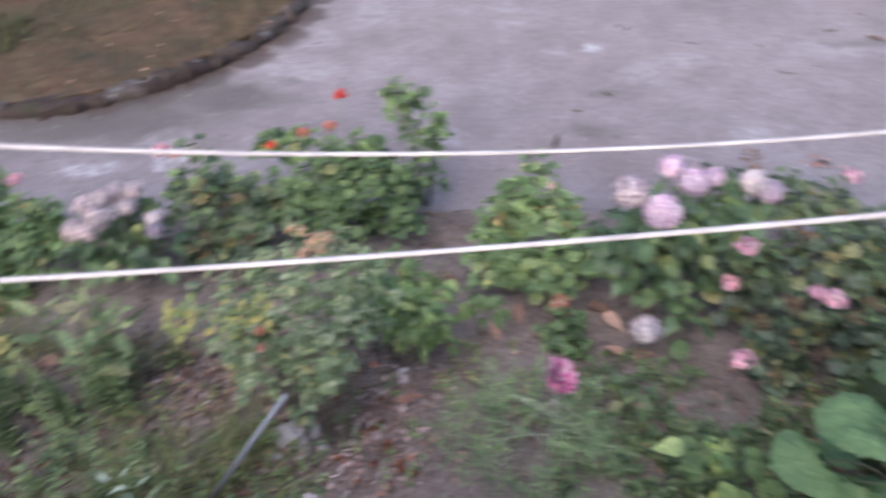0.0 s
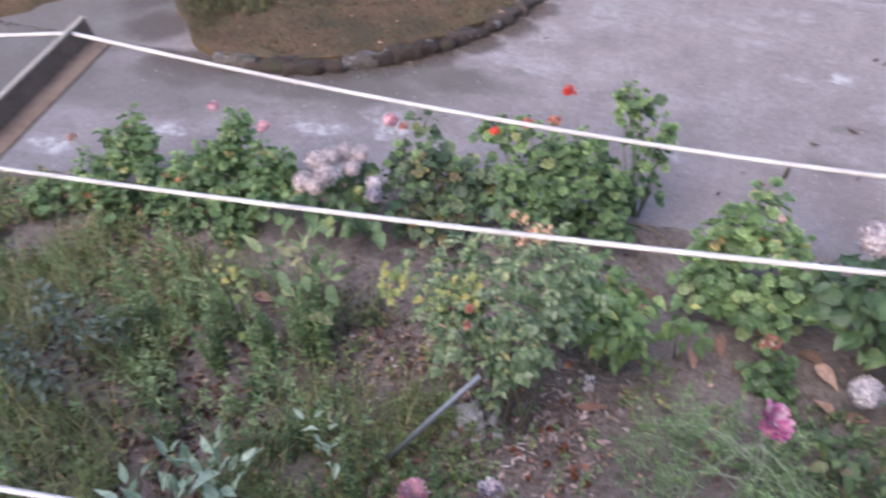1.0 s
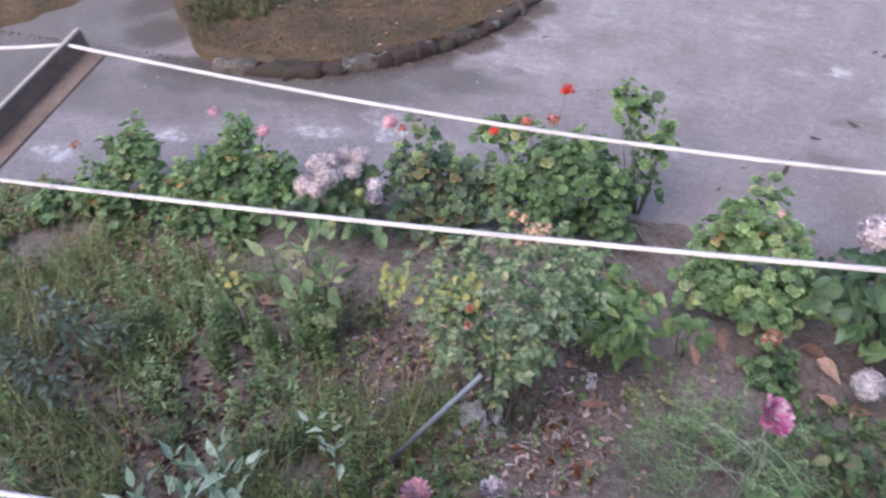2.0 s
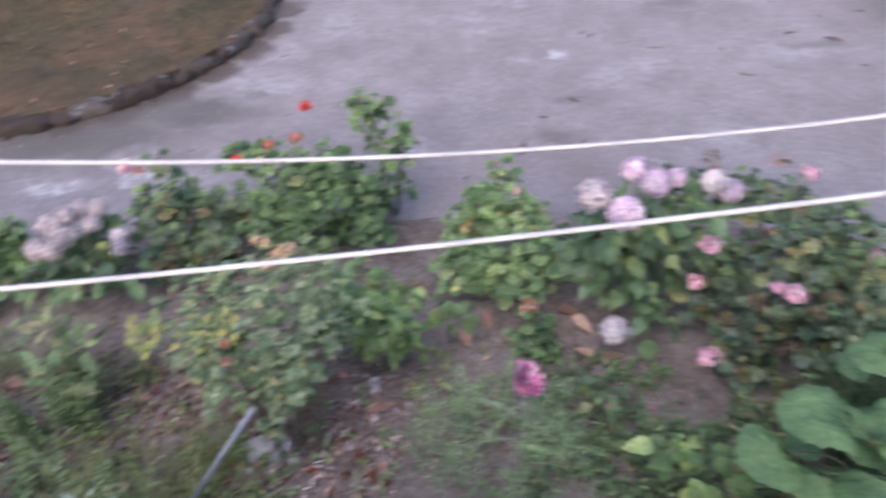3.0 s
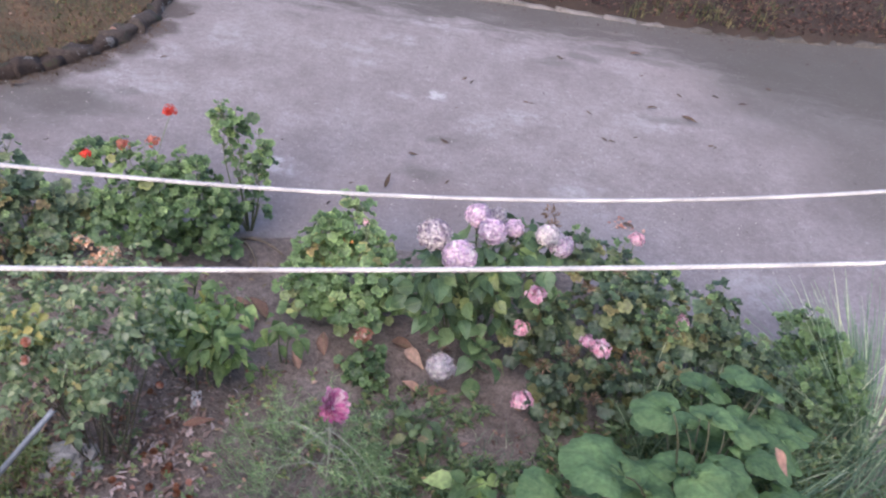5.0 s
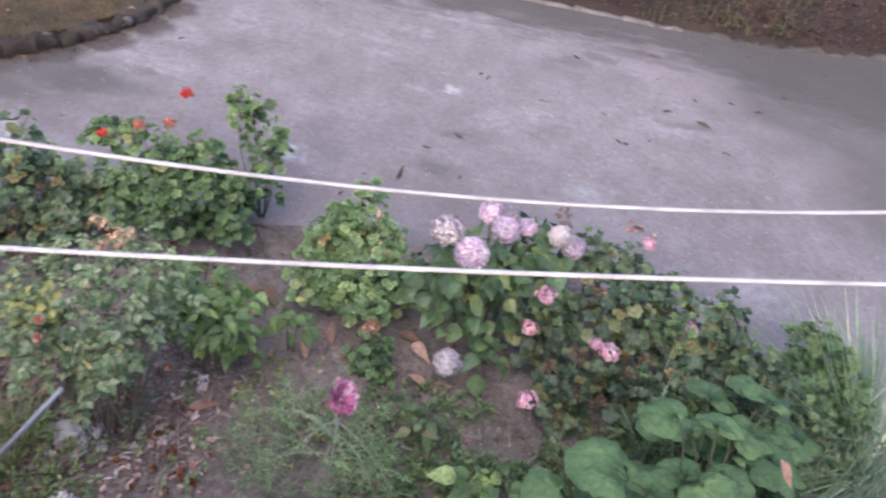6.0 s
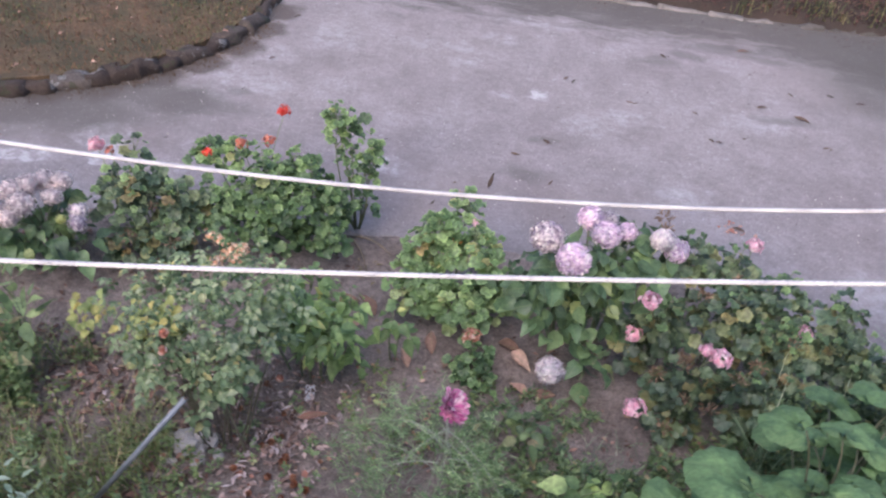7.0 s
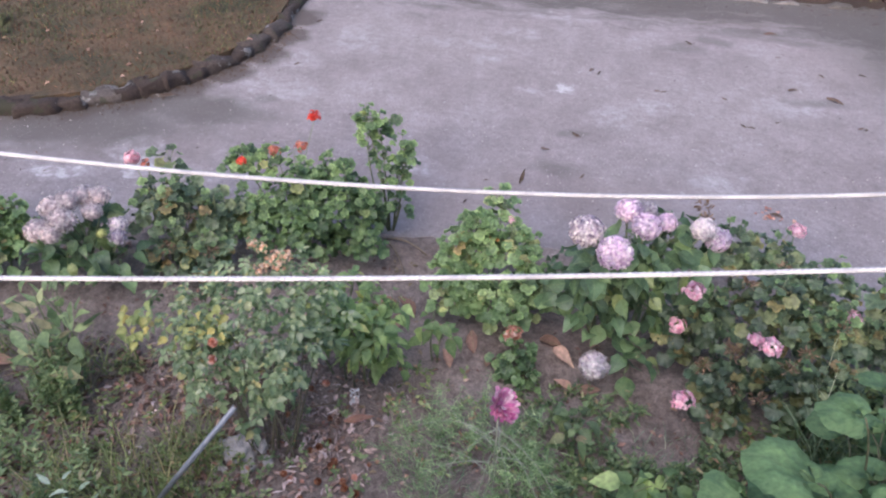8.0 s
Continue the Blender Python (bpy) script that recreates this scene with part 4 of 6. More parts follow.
def rose_head(plant, place, r, material, label="", face=(0, -0.4, 0.9)):
    """Cupped petals in rings round a tight heart."""
    h = Heap()
    c, f = Vector(place), Vector(face).normalized()
    pv, pf = petal(0.5, 0.3)
    side = f.orthogonal().normalized()
    other = f.cross(side)
    for ring, (n, open_, s) in enumerate(((4, 0.25, 0.6), (6, 0.6, 0.8), (8, 1.1, 1.0))):
        for j in range(n):
            t = 6.283 * j / n + ring * 0.5 + uni(-0.15, 0.15)
            w = side * math.cos(t) + other * math.sin(t)
            h.add(pv, pf, aim(c + w * r * 0.12, f * open_ - w, w * open_ + f, r * s * uni(0.85, 1.15)))
    return part("flower_head", h.mesh("flower_head", material), plant, label)


def full_head(plant, place, r, material, label="", face=(0.3, -0.5, 0.7)):
    """A double flower of many narrow petals."""
    h = Heap()
    c, f = Vector(place), Vector(face).normalized()
    pv, pf = petal(0.17, 0.2)
    side = f.orthogonal().normalized()
    other = f.cross(side)
    for ring in range(7):
        n = 10 + ring * 3
        lean = 0.15 + ring * 0.24
        for j in range(n):
            t = 6.283 * j / n + ring * 0.7 + uni(-0.2, 0.2)
            w = side * math.cos(t) + other * math.sin(t)
            d = (w * math.sin(lean) + f * math.cos(lean)).normalized()
            h.add(pv, pf, aim(c + d * r * 0.15, f + unit() * 0.5 - w * 0.4, d + unit() * 0.3, r * uni(0.6, 1.2)))
    return part("flower_head", h.mesh("flower_head", material), plant, label)


# ---------------------------------------------------------------- the back row along the drive
def geranium(base, lobes, material, label, size=0.064, density=1.0, group="geraniums", splay=0.55):
    p = thing("geranium_plant", base, label, "geranium", group)
    grow(p, base, lobes, ROUND, material, size, density, splay=splay, shoots=0.62, young=M_young if material is not M_ger_dark else M_ger)
    return p


g = geranium((-0.62, 2.72, 0), [(-1.02, 2.86, 0.43, 0.1), (-0.72, 2.78, 0.32, 0.2), (-0.48, 2.78, 0.32, 0.18), (-0.88, 2.62, 0.22, 0.18), (-0.62, 2.58, 0.2, 0.17),
                                (-0.4, 2.68, 0.17, 0.16), (-0.9, 2.88, 0.42, 0.09), (-0.58, 2.88, 0.42, 0.1)],
             M_ger, "bushy green geranium with a few scarlet flower heads", 0.06)
for (x, y, z), r, m in (((-0.746, 3.265, 0.484), 0.036, M_red), ((-0.75, 3.0, 0.46), 0.033, M_rust), ((-0.86, 2.9, 0.49), 0.03, M_rust), ((-1.0, 2.8, 0.48), 0.026, M_red)):
    stalk = stalk_to(g, (x * 0.5 - 0.36, 2.8, 0.3), (x, y, z - 0.01))
    umbel(stalk, (x + 0.006, y - 0.03, z + 0.025), r, m, 16, "scarlet flower head" if m is M_red else "faded rust-red flower head")

g = geranium((-0.27, 2.96, 0), [(-0.4, 2.98, 0.67, 0.075), (-0.34, 3.0, 0.63, 0.065), (-0.22, 2.95, 0.55, 0.065), (-0.19, 2.93, 0.48, 0.055), (-0.4, 2.97, 0.52, 0.04), (-0.28, 2.94, 0.3, 0.05), (-0.22, 2.92, 0.2, 0.05), (-0.38, 2.97, 0.61, 0.065), (-0.31, 2.96, 0.46, 0.06), (-0.24, 2.94, 0.4, 0.06), (-0.34, 2.86, 0.22, 0.09)],
             M_ger, "tall leggy geranium with bare lower stems", 0.05, 0.95, "geraniums", 0.12)
for e in ((-0.05, 2.75, 0.03), (-0.15, 2.6, 0.02)):
    h = Heap()
    tube(h, bend((-0.31, 2.88, 0.0), e, 0.03, 0.02), [0.008, 0.007, 0.006, 0.005, 0.004], 5)
    part("bare_stem", h.mesh("bare_stem", M_wood), g, "bare brown lying stem")

g = geranium((-1.22, 2.6, 0), [(-1.38, 2.79, 0.46, 0.065), (-1.3, 2.62, 0.3, 0.18), (-1.1, 2.62, 0.27, 0.16), (-1.13, 2.45, 0.15, 0.15), (-1.45, 2.66, 0.25, 0.12), (-1.3, 2.45, 0.13, 0.13)],
             M_ger_dark, "dark green geranium with a pink and two wilted heads", 0.07)
stalk = stalk_to(g, (-1.42, 2.65, 0.25), (-1.57, 2.78, 0.43))
umbel(stalk, (-1.57, 2.78, 0.44), 0.04, M_pale_pink, 30, "pale pink flower head")
stalk = stalk_to(g, (-1.4, 2.65, 0.25), (-1.48, 2.74, 0.45))
umbel(stalk, (-1.48, 2.74, 0.45), 0.028, M_rust, 10, "faded rust-red flower head")
wilted(g, (-1.27, 2.38, 0.23), 0.045)
wilted(g, (-1.05, 2.38, 0.23), 0.04)
wilted(g, (-1.18, 2.5, 0.34), 0.03)

hy = thing("hydrangea_bush", (-1.62, 2.36, 0), "small hydrangea with a cluster of pale cream-lilac heads", "hydrangea", "hydrangeas")
grow(hy, (-1.62, 2.36, 0), [(-1.65, 2.34, 0.24, 0.18), (-1.8, 2.25, 0.18, 0.15), (-1.48, 2.3, 0.2, 0.14), (-1.65, 2.48, 0.25, 0.12)], BROAD, M_hyd, 0.1, 0.9, stalk=0.005)
for x, y, z, r in ((-1.78, 2.22, 0.40, 0.05), (-1.77, 2.35, 0.43, 0.052), (-1.68, 2.47, 0.42, 0.048), (-1.6, 2.48, 0.43, 0.045), (-1.69, 2.28, 0.42, 0.055), (-1.6, 2.38, 0.41, 0.04), (-1.72, 2.4, 0.44, 0.048), (-1.72, 2.22, 0.39, 0.045)):
    stalk = stalk_to(hy, (-1.65, 2.35, 0.15), (x, y, z - r * 0.6), 0.004)
    ball_head(stalk, (x, y, z), r * 1.12, M_cream, 95, "pale cream-lilac flower head")
for x, y, z, r in ((-1.475, 2.36, 0.36, 0.045), (-1.44, 2.28, 0.36, 0.043)):
    stalk = stalk_to(hy, (-1.55, 2.35, 0.15), (x, y, z - r * 0.6), 0.004)
    ball_head(stalk, (x, y, z), r, M_lilac_grey, 60, "greyish lilac flower head")
ball_head(hy, (-1.53, 2.3, 0.35), 0.026, M_lime, 35, "small lime-green young head")

g = geranium((-2.25, 2.35, 0), [(-2.3, 2.42, 0.42, 0.1), (-2.35, 2.32, 0.24, 0.2), (-2.1, 2.32, 0.24, 0.18), (-2.55, 2.26, 0.16, 0.16), (-1.96, 2.32, 0.24, 0.12), (-2.25, 2.15, 0.12, 0.17), (-2.5, 2.1, 0.1, 0.15), (-2.3, 2.36, 0.34, 0.14), (-2.28, 2.46, 0.5, 0.05), (-2.12, 2.4, 0.38, 0.06), (-2.46, 2.34, 0.36, 0.055), (-2.0, 2.38, 0.37, 0.05), (-2.62, 2.3, 0.28, 0.05)],
             M_ger_light, "light green geranium with two rose-pink heads on tall stalks", 0.053)
for x, y, z in ((-2.40, 2.43, 0.575), (-1.97, 2.25, 0.655)):
    stalk = stalk_to(g, (-2.2, 2.35, 0.25), (x, y, z - 0.01))
    umbel(stalk, (x, y, z), 0.03, M_pale_pink, 26, "rose-pink flower head")

g = geranium((-2.95, 2.28, 0), [(-2.9, 2.32, 0.36, 0.09), (-2.95, 2.32, 0.25, 0.18), (-2.75, 2.2, 0.18, 0.18), (-3.1, 2.15, 0.14, 0.18), (-2.85, 2.02, 0.1, 0.17), (-3.3, 2.0, 0.1, 0.17), (-2.92, 2.38, 0.45, 0.05), (-2.78, 2.3, 0.36, 0.05), (-3.1, 2.28, 0.32, 0.05)],
             M_ger_light, "light green straggling geranium at the end of the row", 0.053)
stalk = stalk_to(g, (-3.1, 2.2, 0.2), (-3.35, 2.3, 0.26))
umbel(stalk, (-3.35, 2.3, 0.27), 0.03, M_salmon, 12, "faded salmon flower head")

g = geranium((0.3, 2.42, 0), [(0.29, 2.74, 0.48, 0.05), (0.3, 2.68, 0.42, 0.07), (0.2, 2.56, 0.34, 0.16), (0.38, 2.52, 0.35, 0.13), (0.12, 2.38, 0.18, 0.16), (0.33, 2.32, 0.17, 0.17), (0.52, 2.42, 0.17, 0.12), (0.45, 2.35, 0.25, 0.12), (0.1, 2.48, 0.26, 0.1)],
             M_ger_light, "yellow-green geranium with one tiny pink head", 0.064, 1.1)
stalk = stalk_to(g, (0.36, 2.5, 0.35), (0.36, 2.58, 0.45))
umbel(stalk, (0.36, 2.58, 0.46), 0.022, M_pale_pink, 10, "tiny pale pink flower head")
wilted(g, (0.12, 2.5, 0.37), 0.026)
wilted(g, (0.26, 2.8, 0.45), 0.03, "brick-brown wilted flower head")

# ---------------------------------------------------------------- large hydrangea
hy = thing("hydrangea_bush", (0.95, 2.42, 0), "hydrangea with big lilac mop-heads and broad leaves", "hydrangea", "hydrangeas")
grow(hy, (0.95, 2.42, 0), [(0.72, 2.3, 0.46, 0.17), (0.95, 2.36, 0.5, 0.17), (1.15, 2.45, 0.5, 0.14), (0.68, 2.26, 0.36, 0.14), (0.9, 2.28, 0.42, 0.16), (1.1, 2.34, 0.42, 0.14), (0.56, 2.34, 0.3, 0.12), (1.1, 2.62, 0.5, 0.1), (0.8, 2.4, 0.3, 0.18), (0.97, 2.06, 0.19, 0.07), (0.92, 2.02, 0.12, 0.05), (0.88, 2.36, 0.58, 0.1), (1.05, 2.42, 0.56, 0.1), (0.7, 2.2, 0.56, 0.08), (0.8, 2.28, 0.24, 0.14), (0.97, 2.28, 0.26, 0.14)],
     MOPHEAD, M_hyd, 0.1, 1.0, stalk=0.005)
low = leaf_set(BROAD, M_hyd)
for x, y, z, tx, ty, s in ((0.91, 2.085, 0.16, 0.8, 0.6, 0.15), (0.91, 2.085, 0.155, 0.8, -0.6, 0.15), (0.91, 2.085, 0.17, -0.4, 0.9, 0.15), (0.91, 2.085, 0.15, -0.5, -0.8, 0.13), (0.91, 2.085, 0.18, 0.3, 0.9, 0.12), (0.68, 2.16, 0.3, -0.5, -0.7, 0.12), (0.74, 2.1, 0.27, -0.5, -0.9, 0.13), (0.84, 2.14, 0.33, 0.3, -0.8, 0.11), (0.6, 2.2, 0.34, -0.9, -0.3, 0.12)):
    part("leaf", low[int(rng.integers(4))], hy, m=aim((x, y, z), (uni(-0.5, 0.5), uni(-0.3, 0.5), 0.9), (tx, ty, -0.15), s * 0.82))
HEADS = [(0.665, 2.285, 0.68, 0.074, 1), (0.77, 2.146, 0.694, 0.073, 0), (0.865, 2.5, 0.65, 0.06, 0), (0.97, 2.58, 0.6, 0.042, 1), (0.915, 2.335, 0.70, 0.062, 0),
         (1.035, 2.48, 0.62, 0.046, 0), (1.18, 2.42, 0.65, 0.055, 2), (1.255, 2.42, 0.6, 0.058, 0), (0.773, 1.993, 0.175, 0.064, 2)]
for x, y, z, r, k in HEADS:
    foot = (0.95, 2.4, 0.1) if z > 0.3 else (0.95, 2.1, 0.06)
    stalk = stalk_to(hy, foot, (x, y, z - r * 0.6), 0.005)
    ball_head(stalk, (x, y, z), r * 0.97, (M_lilac, M_lilac_grey, M_white)[k], 150, ("lilac flower head", "fading greyish-lilac flower head", "whitish flower head")[k])
stalk_to(hy, (1.1, 2.5, 0.3), (1.22, 2.63, 0.58), 0.004)
wilted(hy, (1.215, 2.62, 0.62), 0.05, "dried brown flower head")
wilted(hy, (1.24, 2.6, 0.57), 0.04, "dried brown flower head")

# ---------------------------------------------------------------- pink geranium and the dark one beside it
g = geranium((1.5, 2.15, 0), [(1.36, 2.5, 0.48, 0.13), (1.55, 2.46, 0.45, 0.15), (1.75, 2.36, 0.42, 0.17), (1.25, 2.22, 0.32, 0.17), (1.5, 2.2, 0.4, 0.2), (1.78, 2.16, 0.32, 0.17), (1.32, 1.98, 0.2, 0.16),
                              (1.55, 1.92, 0.24, 0.18), (1.75, 1.95, 0.22, 0.16), (1.12, 2.22, 0.22, 0.13), (1.3, 1.88, 0.12, 0.12), (1.64, 2.62, 0.4, 0.05)],
             M_ger_dark, "large dark green geranium with many pink heads", 0.066, 1.05)
for x, y, z, r in ((1.15, 2.2, 0.475, 0.043), (1.13, 2.19, 0.275, 0.036), (1.315, 1.88, 0.56, 0.03), (1.37, 1.86, 0.545, 0.042), (1.84, 2.22, 0.4, 0.037), (1.67, 2.64, 0.515, 0.036), (1.12, 1.83, 0.215, 0.044)):
    stalk = stalk_to(g, (1.4 + (x - 1.4) * 0.6, 2.1 + (y - 2.1) * 0.4, max(0.05, z - 0.25)), (x, y, z - 0.01), 0.003)
    umbel(stalk, (x - 0.012, y - 0.035, z + 0.034), r * 1.0, M_pink, 24, "bright pink flower head")
for x, y, z in ((1.28, 1.93, 0.42), (1.36, 2.2, 0.55), (1.33, 1.88, 0.25), (1.22, 1.84, 0.12), (1.6, 1.98, 0.4), (1.3, 1.98, 0.38), (1.2, 1.95, 0.3), (1.4, 1.8, 0.3), (1.48, 1.86, 0.44), (1.25, 1.78, 0.16), (1.75, 2.1, 0.45), (1.52, 2.3, 0.58)):
    wilted(g, (x, y, z), 0.042)

g = geranium((2.05, 2.08, 0), [(2.02, 2.33, 0.46, 0.1), (2.06, 2.28, 0.34, 0.15), (1.95, 2.14, 0.32, 0.15), (2.12, 2.06, 0.34, 0.17), (2.24, 1.92, 0.32, 0.17), (1.98, 1.87, 0.28, 0.15), (2.15, 1.78, 0.25, 0.15)],
             M_ger_dark, "dark green geranium without flowers", 0.068, 1.0)
g = geranium((2.5, 2.25, 0), [(2.48, 2.3, 0.42, 0.1), (2.5, 2.22, 0.36, 0.15), (2.36, 1.95, 0.3, 0.15), (2.58, 1.98, 0.28, 0.15), (2.62, 2.12, 0.3, 0.16), (2.4, 2.1, 0.28, 0.14)], M_ger, "green geranium beside the strap-leaved clump", 0.072, 1.0)

# small salmon geranium
g = geranium((0.44, 2.07, 0), [(0.43, 2.06, 0.09, 0.09), (0.5, 2.0, 0.06, 0.07), (0.38, 2.02, 0.06, 0.06)], M_ger, "small low geranium with one salmon head", 0.055, 0.8)
stalk = stalk_to(g, (0.43, 2.06, 0.06), (0.417, 2.135, 0.15))
umbel(stalk, (0.417, 2.135, 0.16), 0.042, M_salmon, 26, "salmon flower head going over")

# ---------------------------------------------------------------- rose
ro = thing("rose_bush", (-0.55, 1.5, 0), "grey-green rose bush with orange blooms and bare canes", "rose bush")
for a, b in (((-0.62, 1.47), (-0.72, 1.55, 0.6)), ((-0.5, 1.5), (-0.5, 1.62, 0.7)), ((-0.58, 1.5), (-0.6, 1.46, 0.62)), ((-0.47, 1.47), (-0.38, 1.58, 0.56)), ((-0.52, 1.47), (-0.46, 1.5, 0.6)), ((-0.44, 1.5), (-0.33, 1.62, 0.5)), ((-0.6, 1.53), (-0.8, 1.62, 0.58)), ((-0.42, 1.46), (-0.5, 1.43, 0.52))):
    h = Heap()
    tube(h, bend((*a, -0.01), b, 0.0, 0.03, 7), [0.0054, 0.0052, 0.0049, 0.0045, 0.004, 0.0035, 0.003], 6)
    part("cane", h.mesh("cane", M_cane), ro, "bare greenish-brown cane")
grow(ro, (-0.55, 1.5, 0), [(-0.62, 1.72, 0.72, 0.17), (-0.44, 1.76, 0.7, 0.16), (-0.77, 1.62, 0.62, 0.16), (-0.52, 1.52, 0.66, 0.19), (-0.38, 1.68, 0.58, 0.13), (-0.63, 1.45, 0.6, 0.13), (-0.36, 1.58, 0.54, 0.09), (-0.48, 1.43, 0.58, 0.11), (-0.72, 1.47, 0.63, 0.1), (-0.9, 1.66, 0.62, 0.08), (-0.8, 1.72, 0.6, 0.09), (-0.42, 1.54, 0.47, 0.08), (-0.66, 1.42, 0.48, 0.09), (-0.58, 1.4, 0.42, 0.07)],
     PINNATE, M_rose, 0.085, 1.2, M_cane, 0.45, 300, 0.0015, splay=0.35, shoots=0.75)
for x, y, z, r in ((-0.6, 1.84, 0.8, 0.028), (-0.55, 1.8, 0.82, 0.026), (-0.5, 1.78, 0.8, 0.032), (-0.46, 1.79, 0.8, 0.033), (-0.47, 1.73, 0.81, 0.03), (-0.52, 1.76, 0.79, 0.028), (-0.53, 1.72, 0.8, 0.03)):
    umbel(ro, (x + 0.012, y - 0.07, z + 0.075), r * 0.85, M_orange, 8, "fading peach-orange bloom")
for x, y, z, r in ((-0.6, 1.38, 0.78, 0.023), (-0.6, 1.35, 0.73, 0.022), (-0.3, 1.6, 0.35, 0.02)):
    rose_head(ro, (x, y, z), r, M_salmon, "small peach bloom", (-0.3, -0.6, 0.5))
ym = leaf_set(JAGGED, M_yellow)
for k in range(84):
    near = k % 3
    m = aim((uni(-0.99, -0.9) if near == 0 else uni(-0.84, -0.62), uni(1.46, 1.58), uni(0.62, 0.74)), (uni(-0.7, 0.7), -0.3, 0.8), (uni(-1, 0.6), -0.6, -0.1), uni(0.026, 0.045))
    part("leaf", ym[k % 5], ro, "yellowing leaf", m=m)

# ---------------------------------------------------------------- soft broad-leaved plants
def soft_plant(name, base, lobes, shapes, material, size, label, category, density=0.8, flat=0.7, rise=0.0):
    p = thing(name, base, label, category)
    grow(p, base, lobes, shapes, material, size, density, None, flat, 300, 0.003, shoots=0.9 if rise else 0.5, rise=rise)
    return p


soft_plant("bean_plant", (-0.25, 1.92, 0), [(-0.3, 1.93, 0.37, 0.13), (-0.2, 1.86, 0.3, 0.12), (-0.42, 1.97, 0.42, 0.12), (-0.12, 1.92, 0.2, 0.1), (-0.45, 1.9, 0.25, 0.12), (-0.22, 1.97, 0.38, 0.11), (-0.16, 1.88, 0.32, 0.1), (-0.12, 2.0, 0.37, 0.07), (-0.3, 2.05, 0.42, 0.08), (-0.26, 1.78, 0.46, 0.1), (-0.16, 1.8, 0.38, 0.09), (-0.34, 1.84, 0.5, 0.09)], POINTED, M_bean, 0.071, "soft light green leafy plant at the rose's foot", "plant", 1.15)
soft_plant("young_plant", (0.07, 2.05, 0), [(0.06, 2.04, 0.27, 0.07), (0.1, 2.03, 0.22, 0.06)], POINTED, M_bean, 0.075, "small yellow-green seedling on bare soil", "plant", 0.8)
soft_plant("young_plant", (0.6, 1.7, 0), [(0.58, 1.7, 0.16, 0.08), (0.7, 1.72, 0.12, 0.07), (0.5, 1.66, 0.1, 0.06), (0.66, 1.62, 0.12, 0.06)], POINTED, M_lush, 0.066, "low green seedling among weeds", "plant", 0.6)
soft_plant("young_plant", (0.9, 1.33, 0), [(0.86, 1.34, 0.28, 0.07), (0.97, 1.36, 0.27, 0.07), (0.92, 1.26, 0.22, 0.06), (1.02, 1.32, 0.2, 0.05)], BROAD, M_bean, 0.1, "bright green young plant with oval leaves", "plant", 0.65, 1.1)
soft_plant("tall_weed", (-1.52, 1.74, 0), [(-1.65, 1.7, 0.37, 0.1), (-1.47, 1.8, 0.36, 0.11), (-1.56, 1.74, 0.27, 0.12), (-1.4, 1.72, 0.27, 0.1), (-1.5, 1.66, 0.15, 0.11), (-1.5, 1.74, 0.34, 0.12)], SLIM, M_weed_light, 0.115, "clump of tall pale green broad-leaved weeds", "weed", 0.8, 0.4, 0.7)
soft_plant("tall_weed", (-1.78, 1.5, 0), [(-1.76, 1.5, 0.36, 0.06), (-1.74, 1.48, 0.26, 0.06), (-1.72, 1.46, 0.16, 0.07), (-1.85, 1.5, 0.3, 0.06)], SLIM, M_weed, 0.07, "upright green weed on bare soil", "weed", 0.9, 0.4, 0.6)
soft_plant("yellow_weed", (-1.68, 1.48, 0), [(-1.71, 1.5, 0.46, 0.05), (-1.69, 1.48, 0.43, 0.04)], OVAL, M_yellow, 0.05, "weed with bright yellowing top leaves", "weed", 0.8, 0.7, 0.4)
soft_plant("silver_plant", (-1.4, 0.68, 0), [(-1.46, 0.72, 0.3, 0.12), (-1.3, 0.74, 0.31, 0.12), (-1.4, 0.6, 0.28, 0.13), (-1.22, 0.68, 0.28, 0.1), (-1.55, 0.58, 0.24, 0.1), (-1.36, 0.8, 0.26, 0.1)], FELT, M_grey, 0.1, "silver-green plant with upright felted leaves", "plant", 0.62, 0.1, 0.8)
soft_plant("silver_plant", (-1.1, 1.07, 0), [(-1.1, 1.06, 0.28, 0.07), (-1.04, 1.02, 0.18, 0.07)], FELT, M_grey, 0.06, "small silver-green plant among weeds", "plant", 0.5, 0.4, 0.5)
soft_plant("blue_green_plant", (-2.45, 1.12, 0), [(-2.5, 1.2, 0.3, 0.13), (-2.3, 1.15, 0.28, 0.13), (-2.6, 1.0, 0.2, 0.15), (-2.35, 0.95, 0.18, 0.15), (-2.2, 1.25, 0.2, 0.1)], SLIM, M_blue, 0.048, "bluish grey-green leafy clump", "plant", 0.5, 0.4)

